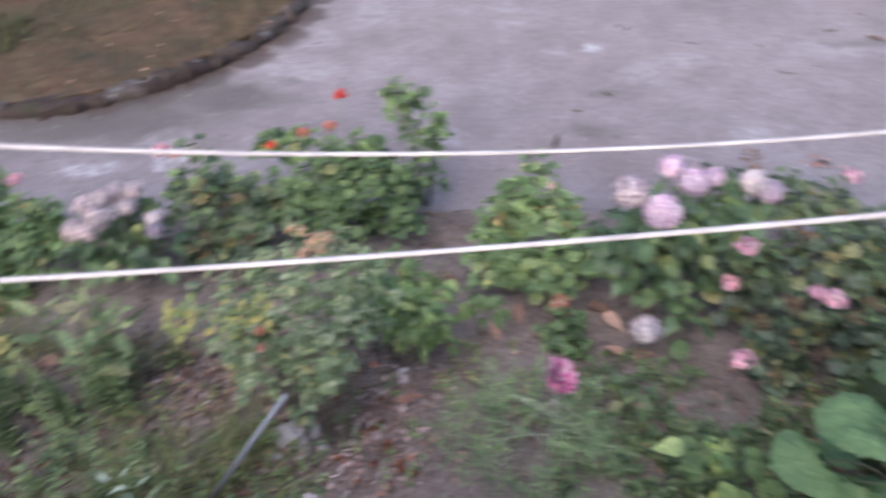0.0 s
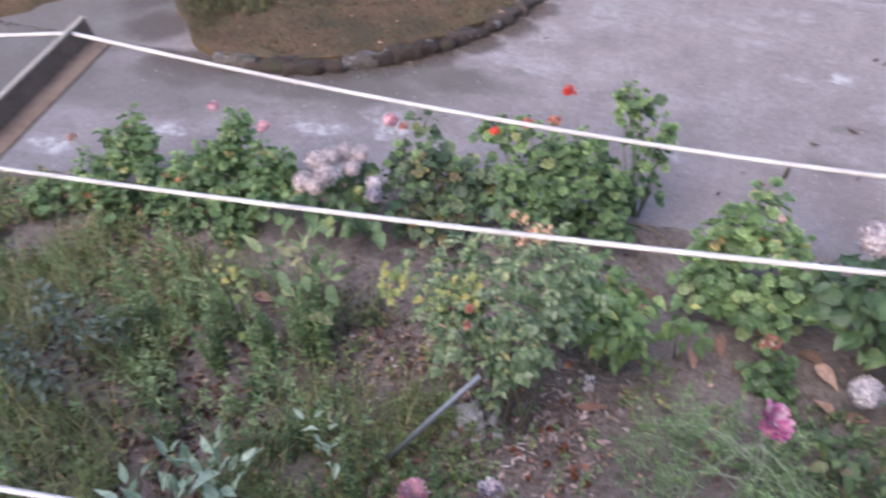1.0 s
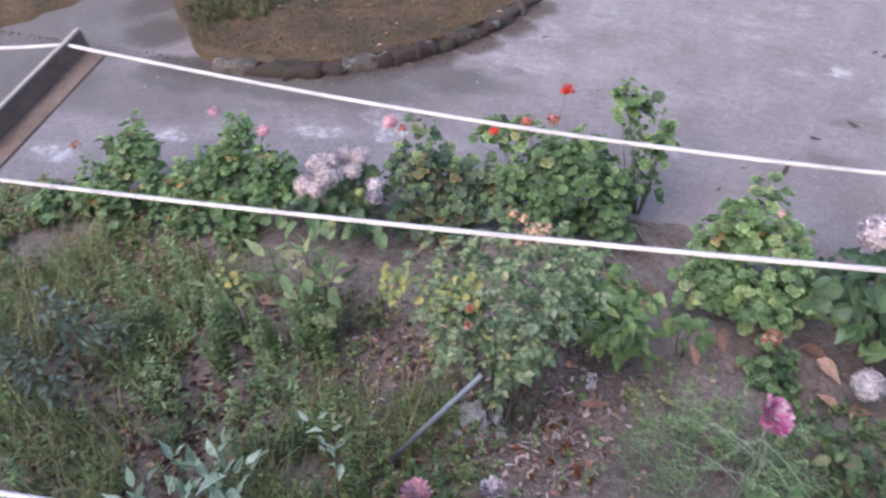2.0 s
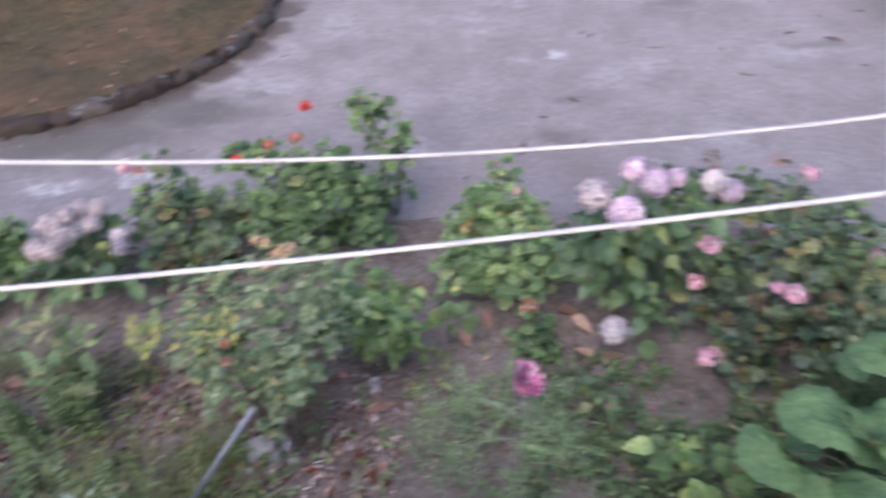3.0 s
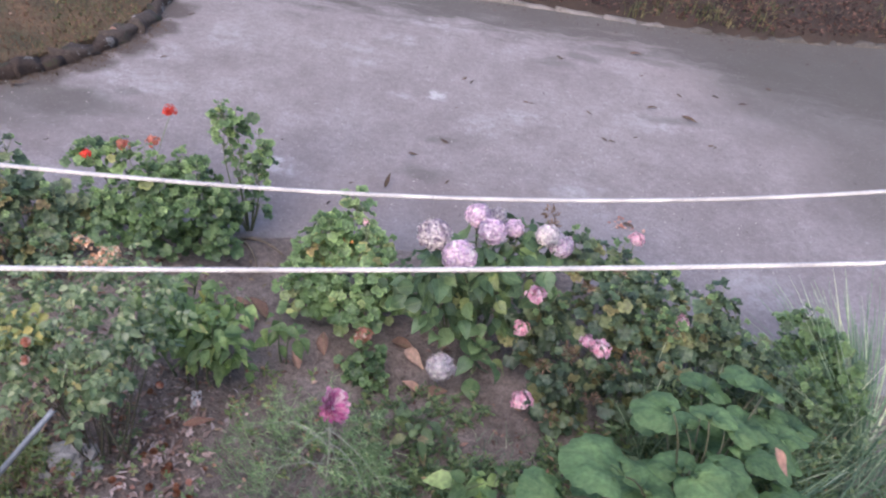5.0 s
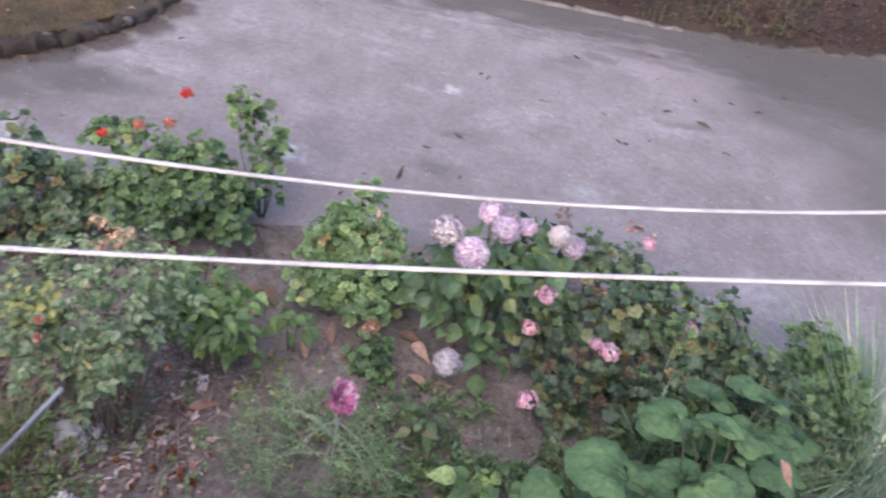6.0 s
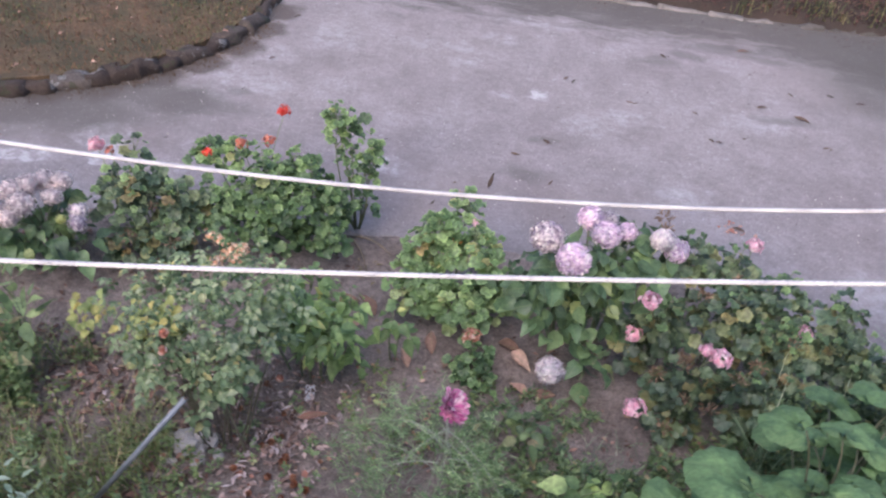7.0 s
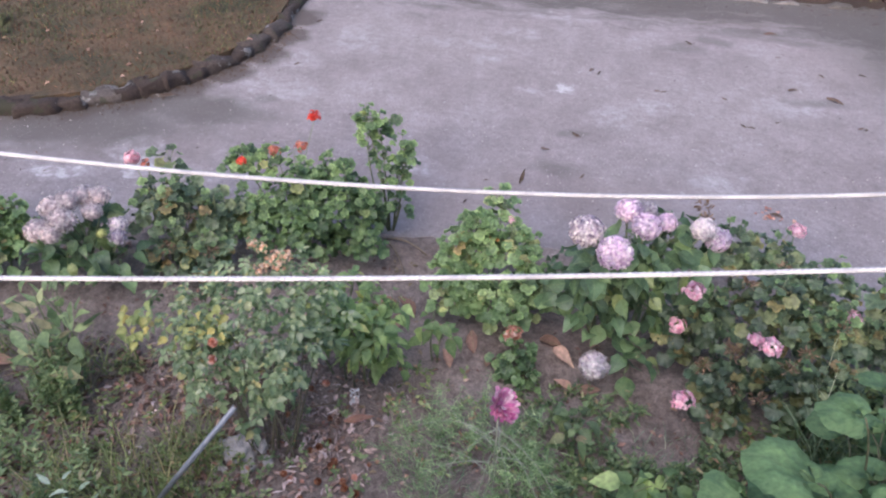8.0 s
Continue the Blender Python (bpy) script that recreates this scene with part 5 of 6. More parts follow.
# ---------------------------------------------------------------- large-leaved squash
sq = thing("squash_plant", (1.65, 1.25, 0), "squash plant with very large soft green leaves", "squash plant")
big = leaf_set(LOBED, M_squash)
h = Heap()
for i, (x, y, z, s, tx, ty) in enumerate(((1.22, 1.19, 0.75, 0.27, -0.5, 0.3), (1.05, 1.08, 0.68, 0.2, -1, -0.2), (1.43, 1.4, 0.8, 0.18, -0.5, 0.3), (2.01, 1.74, 0.58, 0.17, 0.2, 0.6), (1.67, 1.45, 0.72, 0.14, 0.3, 0.4),
                                         (1.54, 1.14, 0.74, 0.17, 0.3, -0.4), (1.92, 1.58, 0.55, 0.17, 0.3, 0.2), (1.58, 1.18, 0.68, 0.2, 0.3, -0.4), (1.82, 1.78, 0.5, 0.18, 0.5, 0.7), (1.95, 1.45, 0.52, 0.2, 0.8, 0.3), (1.36, 1.0, 0.62, 0.24, -0.2, -0.9), (1.9, 1.2, 0.5, 0.2, 0.8, -0.4), (1.66, 1.02, 0.5, 0.22, 0.2, -1),
                                         (1.6, 1.62, 0.45, 0.18, -0.3, 0.8), (2.05, 1.3, 0.46, 0.2, 0.9, 0.0), (1.76, 1.3, 0.56, 0.2, 0.5, 0.1), (1.15, 0.95, 0.55, 0.2, -0.5, -0.8), (1.45, 1.28, 0.5, 0.2, -0.6, 0.2),
                                         (1.58, 1.4, 0.42, 0.18, 0.1, 0.5), (1.78, 1.55, 0.42, 0.18, 0.4, 0.5), (2.02, 1.68, 0.42, 0.18, 0.8, 0.5), (1.85, 1.38, 0.4, 0.18, 0.8, -0.1), (1.7, 1.2, 0.38, 0.2, 0.2, -0.4), (1.3, 1.32, 0.42, 0.17, -0.7, 0.5), (1.46, 1.1, 0.42, 0.18, 0.2, -0.5), (1.52, 1.02, 0.34, 0.18, 0.5, -0.5), (1.62, 1.3, 0.34, 0.16, -0.1, 0.6), (1.95, 1.32, 0.34, 0.17, 0.6, 0.4), (2.1, 1.55, 0.36, 0.17, 0.8, 0.4), (1.4, 1.18, 0.34, 0.16, -0.6, -0.2), (1.8, 1.5, 0.62, 0.17, 0.5, 0.4), (1.45, 1.22, 0.6, 0.18, 0.5, 0.3), (1.7, 1.28, 0.64, 0.17, 0.6, -0.2), (2.0, 1.5, 0.5, 0.18, 0.6, 0.3), (1.85, 1.38, 0.58, 0.16, 0.4, 0.1), (1.55, 1.34, 0.58, 0.16, -0.2, 0.5), (1.2, 1.02, 0.6, 0.2, -0.3, -0.7), (2.1, 1.62, 0.44, 0.18, 0.6, 0.4), (1.62, 1.54, 0.56, 0.15, -0.3, 0.6), (2.01, 1.83, 0.52, 0.2, -0.2, 0.6), (2.0, 1.6, 0.46, 0.17, -0.6, 0.5), (1.85, 1.66, 0.44, 0.16, -0.5, 0.2), (2.2, 1.7, 0.42, 0.16, 0.3, 0.5))):
    up = Vector((uni(-0.2, 0.2), 0.24 + uni(-0.14, 0.14), 1))
    k = 0.42 * s / math.hypot(tx, ty)
    m = aim((x - tx * k, y - ty * k, z), up, (tx, ty, 0), s)
    part("leaf", big[i % 5], sq, "broad soft green leaf", m=m)
    h = Heap()
    tube(h, bend((1.65, 1.25, 0.0), m @ Vector((0, 0.1, -0.03)), 0.12, 0.03, 8), [0.005, 0.005, 0.0045, 0.0045, 0.004, 0.004, 0.0035, 0.003], 6)
    part("leaf_stalk", h.mesh("leaf_stalk", M_petiole), sq)
fallen_big = new("fallen_leaf", leaf_set(SLIM, M_tan)[0])
fallen_big.matrix_basis = aim((1.86, 1.34, 0.71), (0.1, -0.4, 0.9), (0.4, -0.8, 0), 0.1)
tagged(fallen_big, "dry tan leaf caught on the squash leaves", "leaf", "fallen leaves")

# ---------------------------------------------------------------- strap-leaved clump
def blade(heap, foot, way, length, width, droop):
    """A long strap leaf that arches over."""
    d = Vector(way).normalized()
    side = d.cross(Vector((0, 0, 1))).normalized()
    p = Vector(foot)
    vs, fs = [], []
    n = 7
    for i in range(n + 1):
        t = i / n
        w = width * (1 - t ** 2.2) + 0.0006
        vs += [tuple(p - side * w), tuple(p + side * w)]
        p = p + d * length / n
        d = (d + Vector((0, 0, -droop / n))).normalized()
    for i in range(n):
        fs.append((2 * i, 2 * i + 1, 2 * i + 3, 2 * i + 2))
    heap.add(vs, fs)


st = thing("strap_leaf_clump", (2.78, 1.86, 0), "clump of long thin arching blue-green strap leaves", "ornamental grass")
for k in range(210):
    h = Heap()
    west = k % 6
    a = math.radians(uni(0, 360) if west == 0 else uni(165, 225) if west == 1 else uni(80, 190))
    q = uni(0.15, 0.8) if west == 0 else uni(0.8, 1.7) if west == 1 else uni(0.5, 1.25)
    r = uni(0, 0.13)
    blade(h, (2.78 + r * math.cos(a), 1.86 + r * math.sin(a) * 1.2, 0.0), (math.cos(a) * q, math.sin(a) * q, 1), uni(0.35, 0.6) if west == 0 else uni(0.6, 0.88), uni(0.0032, 0.0068), uni(0.1, 0.7) if west == 0 else uni(0.2, 0.8))
    part("blade", h.mesh("blade", M_blade), st)

# ---------------------------------------------------------------- magenta flower with wiry feathery growth
fe = thing("feathery_plant", (0.34, 1.38, 0), "wiry feathery grey-green plant with one magenta bloom", "flower")
threads, wires = Heap(), Heap()


def feather(line, every=8, length=0.05, spread=0.018):
    """Thread leaves along the outer part of a stem."""
    for p in line[2:]:
        for j in range(every):
            d = (unit() + Vector((0, 0, 0.35))).normalized()
            q = p + unit() * spread
            side = d.orthogonal().normalized() * 0.0015
            e = q + d * uni(0.5, 1.2) * length
            threads.add([tuple(q - side), tuple(q + side), tuple(e)], [(0, 1, 2)])


for k in range(64):
    a = uni(0, 6.283)
    reach = 0.36 * math.sqrt(uni(0.02, 1.0))
    foot = (0.25 + 0.75 * reach * math.cos(a) + uni(-0.05, 0.05), 1.46 + 0.5 * reach * math.sin(a), 0.0)
    end = Vector((0.25 + reach * math.cos(a), 1.46 + reach * 0.72 * math.sin(a), uni(0.08, 0.42) * (1.25 - reach)))
    line = bend(foot, end, 0.05, 0.05, 7)
    tube(wires, line, [0.0016, 0.0015, 0.0014, 0.0012, 0.0011, 0.001, 0.0008], 3)
    feather(line)
stem = bend((0.34, 1.38, 0.0), (0.345, 1.335, 0.63), 0.0, 0.02, 9)
h = Heap()
tube(h, stem, [0.0048, 0.0046, 0.0044, 0.0042, 0.004, 0.0038, 0.0034, 0.003, 0.0026], 6)
part("main_stem", h.mesh("main_stem", M_wire), fe, "pale upright stem")
for t, a, reach, drop in ((7, -25, 0.3, 0.42), (7, 215, 0.24, 0.3), (6, -60, 0.2, 0.4), (6, 155, 0.36, 0.12), (5, 245, 0.22, 0.34), (5, 125, 0.4, 0.06), (5, -5, 0.24, 0.3), (4, 185, 0.38, 0.16), (6, -40, 0.36, 0.5), (3, 150, 0.42, 0.05), (7, 275, 0.2, 0.4)):
    p = stem[t]
    w = Vector((math.cos(radians(a)), 0.8 * math.sin(radians(a)), 0))
    kink = unit() * 0.02
    line = []
    for i in range(9):
        u = i / 8
        line.append(p + w * reach * u + kink * math.sin(5 * u + t) + Vector((0, 0, max(0.02 - p.z, 0.1 * reach * u - (drop + 0.1 * reach) * u * u))))
    for i in (3, 4, 5, 6, 7):
        twig = bend(line[i], line[i] + (w + unit() * 1.1).normalized() * uni(0.05, 0.11), 0.01, 0.01, 4)
        tube(wires, twig, [0.0014, 0.0012, 0.001, 0.0008], 3)
        feather(twig, 6, 0.035, 0.006)
    h = Heap()
    tube(h, line, [0.0022, 0.0021, 0.0019, 0.0018, 0.0016, 0.0014, 0.0012, 0.001, 0.0008], 5)
    part("side_stem", h.mesh("side_stem", M_wire), fe, "pale thin arching stem")
    feather(line, 7, 0.04, 0.008)
part("wiry_growth", wires.mesh("wiry_growth", M_feather), fe, kind="stuff")
part("feathery_foliage", threads.mesh("feathery_foliage", M_feather), fe, kind="stuff")
full_head(fe, (0.352, 1.349, 0.66), 0.052, M_magenta, "ragged magenta bloom", (0.35, -0.2, 0.6))

pk = thing("pink_aster", (-0.5, 0.95, 0), "pink double flower on a low leafy plant", "flower")
grow(pk, (-0.5, 0.95, 0), [(-0.5, 0.9, 0.3, 0.12), (-0.38, 0.95, 0.25, 0.12), (-0.6, 0.85, 0.3, 0.1)], SLIM, M_weed, 0.06, 0.8, stalk=0.003)
stalk = stalk_to(pk, (-0.5, 0.92, 0.0), (-0.57, 0.785, 0.58), 0.003)
full_head(stalk, (-0.57, 0.785, 0.6), 0.042, M_pale_pink, "bright pink double bloom", (0, 0.1, 1))
stalk = stalk_to(pk, (-0.45, 0.95, 0.0), (-0.385, 0.94, 0.5), 0.003)
full_head(stalk, (-0.385, 0.92, 0.51), 0.036, M_lilac_grey, "dull purple fading bloom", (0, 0.1, 1))

# ---------------------------------------------------------------- weeds, grass and litter over the soil
BARE = [(-1.0, 1.7, 0.27, 0.25), (-1.2, 1.56, 0.2, 0.2), (-0.45, 1.6, 0.32, 0.22), (-1.72, 1.66, 0.2, 0.12), (-2.3, 1.05, 0.26, 0.12), (-1.15, 0.98, 0.14, 0.08), (-1.6, 1.95, 0.7, 0.1)]


def littered(x, y):
    """Bare ground by the rose and between the weeds, covered in dead leaves."""
    ragged = 0.5 * wave(x, y, 6)
    return any(math.hypot((x - bx) / rx, (y - by) / ry) + ragged < 1.0 for bx, by, rx, ry in BARE)


def weeds(name, x0, x1, y0, y1, count, h0, h1, material, label, leaf=0.035, shapes=FINE, gaps=0.0, anywhere=False):
    h = Heap()
    for k in range(count):
        x, y = uni(x0, x1), uni(y0, y1)
        if y > bed_edge(x) - 0.05 or wave(x, y, 2.3, 5) < gaps or (littered(x, y) and not anywhere):
            continue
        z = bed_height(x, y)
        top = uni(h0, h1) * (0.6 + 0.7 * max(0, 0.5 + wave(x, y, 1.7, 9)))
        lean = Vector((uni(-0.4, 0.4), uni(-0.4, 0.4), 1)).normalized()
        n = int(5 + top * 45)
        for j in range(n):
            t = (j + 0.6) / n
            p = Vector((x, y, z)) + lean * top * t
            a = j * 2.4 + k
            d = Vector((math.cos(a), math.sin(a), uni(-0.1, 1.5)))
            s = leaf * uni(0.55, 1.35) * (1.15 - 0.5 * t)
            vs, fs = shapes[(j + k) % len(shapes)]
            h.add(vs, fs, aim(p, Vector((-d.x * 0.4, -d.y * 0.4, 1)) + unit() * 0.75, d + unit() * 0.3, s))
        s = 0.0016
        e = Vector((x, y, z)) + lean * top
        h.add([(x - s, y, z), (x + s, y, z), tuple(e)], [(0, 1, 2)])
    return tagged(new(name, h.mesh(name, material)), label, "weeds", kind="stuff")


weeds("weed_patch", -3.6, -0.75, 0.35, 1.75, 700, 0.03, 0.22, M_weed, "tangle of low green weeds over the soil", 0.026, THIN, 0.04)
weeds("weed_patch", -3.0, -0.7, 0.5, 1.8, 90, 0.15, 0.34, M_weed_light, "scattered upright narrow-leaved weeds", 0.045, SLIM, -0.05)
weeds("weed_patch", -2.2, -1.0, 1.0, 1.75, 150, 0.15, 0.38, M_weed_light, "taller pale leafy weeds", 0.042, THIN, -0.1)
weeds("weed_patch", -1.25, -0.5, 0.3, 1.45, 300, 0.05, 0.22, M_weed, "low green weeds by the pipe", 0.028, FINE, -0.1)
weeds("weed_patch", 0.4, 1.4, 0.7, 1.72, 640, 0.03, 0.17, M_lush, "low green weeds on bare soil", 0.04, SLIM, -0.2)
weeds("weed_patch", 0.45, 1.3, 1.4, 1.95, 300, 0.02, 0.1, M_lush, "scattered low weeds between the flowers", 0.034, SLIM, -0.4)
weeds("weed_patch", -4.0, -2.1, 1.5, 2.2, 850, 0.04, 0.19, M_weed, "low yellowish weeds below the geraniums", 0.034, FINE, -0.28)
weeds("weed_patch", -4.0, -2.0, 1.3, 2.1, 260, 0.05, 0.16, M_dead, "dry brown weeds and stalks", 0.035, THIN, -0.3)
weeds("weed_patch", -0.1, 0.75, 1.45, 2.0, 90, 0.02, 0.08, M_weed, "sparse tiny weeds", 0.03, FINE, 0.02)
weeds("weed_patch", -0.72, -0.1, 1.2, 1.75, 46, 0.03, 0.16, M_weed_light, "sparse weeds at the foot of the rose", 0.03, FINE, -1.0, True)
weeds("weed_patch", 1.1, 2.8, 0.5, 1.9, 500, 0.05, 0.22, M_weed, "low weeds under the big leaves", 0.04, FINE, -0.1)

weeds("weed_patch", 1.55, 2.4, 1.2, 1.95, 320, 0.16, 0.42, M_lush, "tall green weeds crowding round the squash leaves", 0.055, SLIM, -0.5)


def leafy_stalks(name, spots, material, label, h0, h1, leaf):
    """Upright weeds, each a column of small leaves round a straight stem."""
    h = Heap()
    for x, y in spots:
        z = bed_height(x, y)
        top = uni(h0, h1)
        lean = Vector((uni(-0.14, 0.14), uni(-0.14, 0.14), 1)).normalized()
        tube(h, [Vector((x, y, z)), Vector((x, y, z)) + lean * top * 0.5, Vector((x, y, z)) + lean * top], [0.0032, 0.0026, 0.0014], 4)
        n = int(top * 170)
        for j in range(n):
            t = (j + 0.5) / n
            a = j * 2.4
            d = Vector((math.cos(a), math.sin(a), 0.55 + 0.8 * t))
            s = leaf * uni(0.7, 1.25) * (1.1 - 0.6 * t)
            vs, fs = SLIM[j % len(SLIM)]
            h.add(vs, fs, aim(Vector((x, y, z)) + lean * top * t, Vector((-d.x * 0.7, -d.y * 0.7, 1)) + unit() * 0.35, d, s))
    return tagged(new(name, h.mesh(name, material)), label, "weeds", kind="stuff")


def near_spots(places, each, reach):
    return [(x + uni(-reach, reach), y + uni(-reach, reach)) for x, y in places for k in range(each)]


leafy_stalks("weed_stalks", near_spots(((-1.84, 1.5), (-1.36, 1.53), (-1.44, 1.6), (-1.58, 1.46), (-2.14, 1.38), (-1.8, 1.33)), 4, 0.05), M_weed_light, "upright columns of small yellow-green leaves", 0.26, 0.46, 0.046)
leafy_stalks("weed_stalks", near_spots(((-2.25, 1.25), (-2.05, 1.13), (-1.5, 1.2), (-1.25, 1.1), (-1.0, 0.95), (-1.75, 1.0), (-0.72, 1.12), (-0.62, 1.02), (-2.5, 1.35), (-1.3, 0.95)), 4, 0.09), M_lush, "upright green leafy weeds", 0.14, 0.3, 0.034)


def grass(name, x0, x1, y0, y1, count, l0, l1, width, material, label, floor, gaps=-1.0):
    h = Heap()
    for k in range(count):
        x, y = uni(x0, x1), uni(y0, y1)
        z = floor(x, y)
        if z is None or wave(x, y, 2.0, 2) < gaps or littered(x, y):
            continue
        a = uni(0, 6.283)
        ln = uni(l0, l1)
        q = uni(0.1, 0.9)
        d = Vector((math.cos(a) * q, math.sin(a) * q, 1)).normalized() * ln
        s = Vector((-math.sin(a), math.cos(a), 0)) * width
        p = Vector((x, y, z))
        mid = p + d * 0.55
        end = p + d + Vector((d.x, d.y, -0.25 * ln)) * 0.5
        h.add([tuple(p - s), tuple(p + s), tuple(mid + s * 0.7), tuple(mid - s * 0.7), tuple(end)], [(0, 1, 2, 3), (3, 2, 4)])
    return tagged(new(name, h.mesh(name, material)), label, "grass", kind="stuff")


def on_bed(x, y):
    return bed_height(x, y) if y < bed_edge(x) - 0.08 else None


grass("grass_tufts", -3.6, -0.7, 0.3, 1.9, 12500, 0.06, 0.3, 0.0024, M_grass, "green grass blades among the weeds", on_bed, -0.15)
grass("grass_tufts", -0.3, 1.3, 0.6, 1.8, 1500, 0.03, 0.1, 0.0018, M_blade, "thin grass on the bare soil", on_bed, 0.0)
grass("grass_tufts", 1.6, 2.8, 1.1, 2.05, 1500, 0.25, 0.55, 0.0032, M_blade, "long grass among the big leaves", on_bed, -0.3)


def on_island(x, y):
    r = IR - 0.015
    if x > IX + r or (x > IX and y < IY and math.hypot(x - IX, y - IY) > r):
        return None
    if x <= IX:
        low = 3.72
        for (xa, ya), (xb, yb) in zip(TAIL, TAIL[1:]):
            if min(xa, xb) <= x <= max(xa, xb):
                low = max(ya, yb)
                break
        if x < -5.25 or y < low + 0.06:
            return None
    return 0.075


grass("dry_grass", -6.5, -1.5, 3.8, 9.0, 42000, 0.012, 0.036, 0.0036, M_dry, "parched brown grass on the island", on_island)
grass("green_tufts", -6.5, -1.6, 3.8, 7.0, 22000, 0.012, 0.036, 0.004, M_turf, "sparse green blades in the parched grass", on_island, 0.05)
grass("green_tufts", -7.5, -3.5, 3.85, 6.5, 2600, 0.02, 0.07, 0.004, M_turf, "dull green grass at the shaded end of the island", on_island, -0.05)
grass("green_tufts", -6.5, -2.6, 5.0, 9.0, 1500, 0.02, 0.06, 0.004, M_turf, "green tufts further back on the island", on_island, 0.12)


def on_verge(x, y):
    return 0.05 + 0.07 * min(1.5, verge_line(y) - x) if x < verge_line(y) - 0.05 else None


grass("dry_grass", -8.5, -4.8, 2.2, 8.0, 9000, 0.02, 0.07, 0.004, M_dry, "parched grass on the verge", on_verge)
grass("green_tufts", -8.5, -4.8, 2.2, 8.0, 5000, 0.03, 0.1, 0.004, M_turf, "dull green grass on the verge", on_verge, 0.0)
grass("green_tufts", -4.35, -3.4, 4.15, 5.0, 1700, 0.04, 0.13, 0.005, M_turf, "clump of taller green grass on the island", lambda x, y: on_island(x, y) if math.hypot((x + 3.85) / 0.5, (y - 4.55) / 0.4) + 0.6 * wave(x, y, 5) < 0.9 else None)


def scatter(name, spots, shapes, material, label, s0, s1, floor, flat=0.35):
    h = Heap()
    for x, y in spots:
        z = floor(x, y)
        if z is None:
            continue
        a = uni(0, 6.283)
        up = Vector((uni(-1, 1) * flat, uni(-1, 1) * flat, 1))
        vs, fs = shapes[int(rng.integers(len(shapes)))]
        h.add(vs, fs, aim((x, y, z + 0.008), up, (math.cos(a), math.sin(a), 0), uni(s0, s1)))
    return tagged(new(name, h.mesh(name, material)), label, "leaf litter", kind="stuff")


STRAW = [oval_leaf(k + 50, 0.08, 0.1, 0.05, 3) for k in range(3)]
FLAT = [oval_leaf(k + 80, 0.13, 0.03, 0.03, 5) for k in range(4)]
CURL = [oval_leaf(k + 40, 0.22, 0.1, 0.25, 5) for k in range(4)]
scatter("leaf_litter", [(uni(-2.4, 2.2), uni(0.6, 2.7)) for k in range(1100)], CURL, M_dead, "small dead leaves strewn over the soil", 0.012, 0.038, on_bed)
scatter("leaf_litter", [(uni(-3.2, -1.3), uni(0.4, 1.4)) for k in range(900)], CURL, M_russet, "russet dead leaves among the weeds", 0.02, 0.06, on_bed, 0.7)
scatter("leaf_litter", [(uni(-3.2, -0.6), uni(0.4, 1.9)) for k in range(1500)], CURL, M_dead, "brown dead leaves under the weeds", 0.015, 0.06, on_bed, 0.6)
scatter("leaf_litter", [(-0.45 + 0.28 * float(rng.normal()), 1.45 + 0.2 * float(rng.normal())) for k in range(260)], STRAW + CURL, M_straw, "pale dry straw and bits below the rose", 0.008, 0.05, on_bed, 0.6)
scatter("leaf_litter", [(-0.32 + 0.16 * float(rng.normal()), 1.62 + 0.14 * float(rng.normal())) for k in range(420)], STRAW + CURL, M_straw, "pale broken straw behind the rose", 0.006, 0.045, on_bed, 0.6)
scatter("leaf_litter", [(uni(-1.4, -0.1), uni(1.15, 2.0)) for k in range(620)], CURL, M_straw, "pale dry leaf scraps beside the rose", 0.01, 0.045, on_bed, 0.7)
scatter("leaf_litter", [(-1.0 + 0.2 * float(rng.normal()), 1.7 + 0.18 * float(rng.normal())) for k in range(230)], CURL, M_dead, "brown dead leaves heaped beside the rose", 0.02, 0.055, on_bed, 0.7)
scatter("pale_scraps", [(-0.4 + 0.13 * float(rng.normal()), 1.66 + 0.13 * float(rng.normal())) for k in range(110)], STRAW, M_bleached, "bleached straw and chips on the soil", 0.02, 0.06, on_bed, 0.5)
scatter("fallen_petals", [(1.91 + 0.05 * float(rng.normal()), 3.44 + 0.03 * float(rng.normal())) for k in range(16)], [petal(0.5, 0.4)], M_salmon, "fallen salmon petals on the drive", 0.012, 0.024, lambda x, y: 0.004)
weeds("weed_patch", -1.35, -0.7, 1.25, 1.95, 60, 0.03, 0.14, M_weed, "a few weeds growing through the dead leaves", 0.03, FINE, -1.0, True)
scatter("fallen_petals", [(-0.4 + 0.2 * float(rng.normal()), 1.35 + 0.18 * float(rng.normal())) for k in range(26)], [petal(0.5, 0.4)], M_salmon, "fallen salmon rose petals", 0.015, 0.028, on_bed)
scatter("leaf_litter", [(uni(0.6, 6.5), uni(6.85, 9.5)) for k in range(5000)], CURL, M_mould, "thick dark dead leaves on the bank", 0.025, 0.065,
        lambda x, y: 0.03 + 0.16 * (y - far_line(x)) ** 0.8 + 0.03 if y > far_line(x) + 0.02 else None, 0.8)
scatter("leaf_litter", [(uni(0.4, 6.5), 6.7 + abs(float(rng.normal())) * 0.7) for k in range(1800)], CURL, M_russet, "russet dead leaves on the bank", 0.02, 0.055,
        lambda x, y: 0.06 + 0.16 * (y - far_line(x)) ** 0.8 if y > far_line(x) + 0.03 else None, 0.8)
grass("bank_weeds", 1.2, 7.5, 6.7, 9.0, 4600, 0.06, 0.26, 0.006, M_turf, "dull green growth on the bank", lambda x, y: 0.16 * (y - far_line(x)) ** 0.8 if y > far_line(x) + 0.05 else None, -0.05)
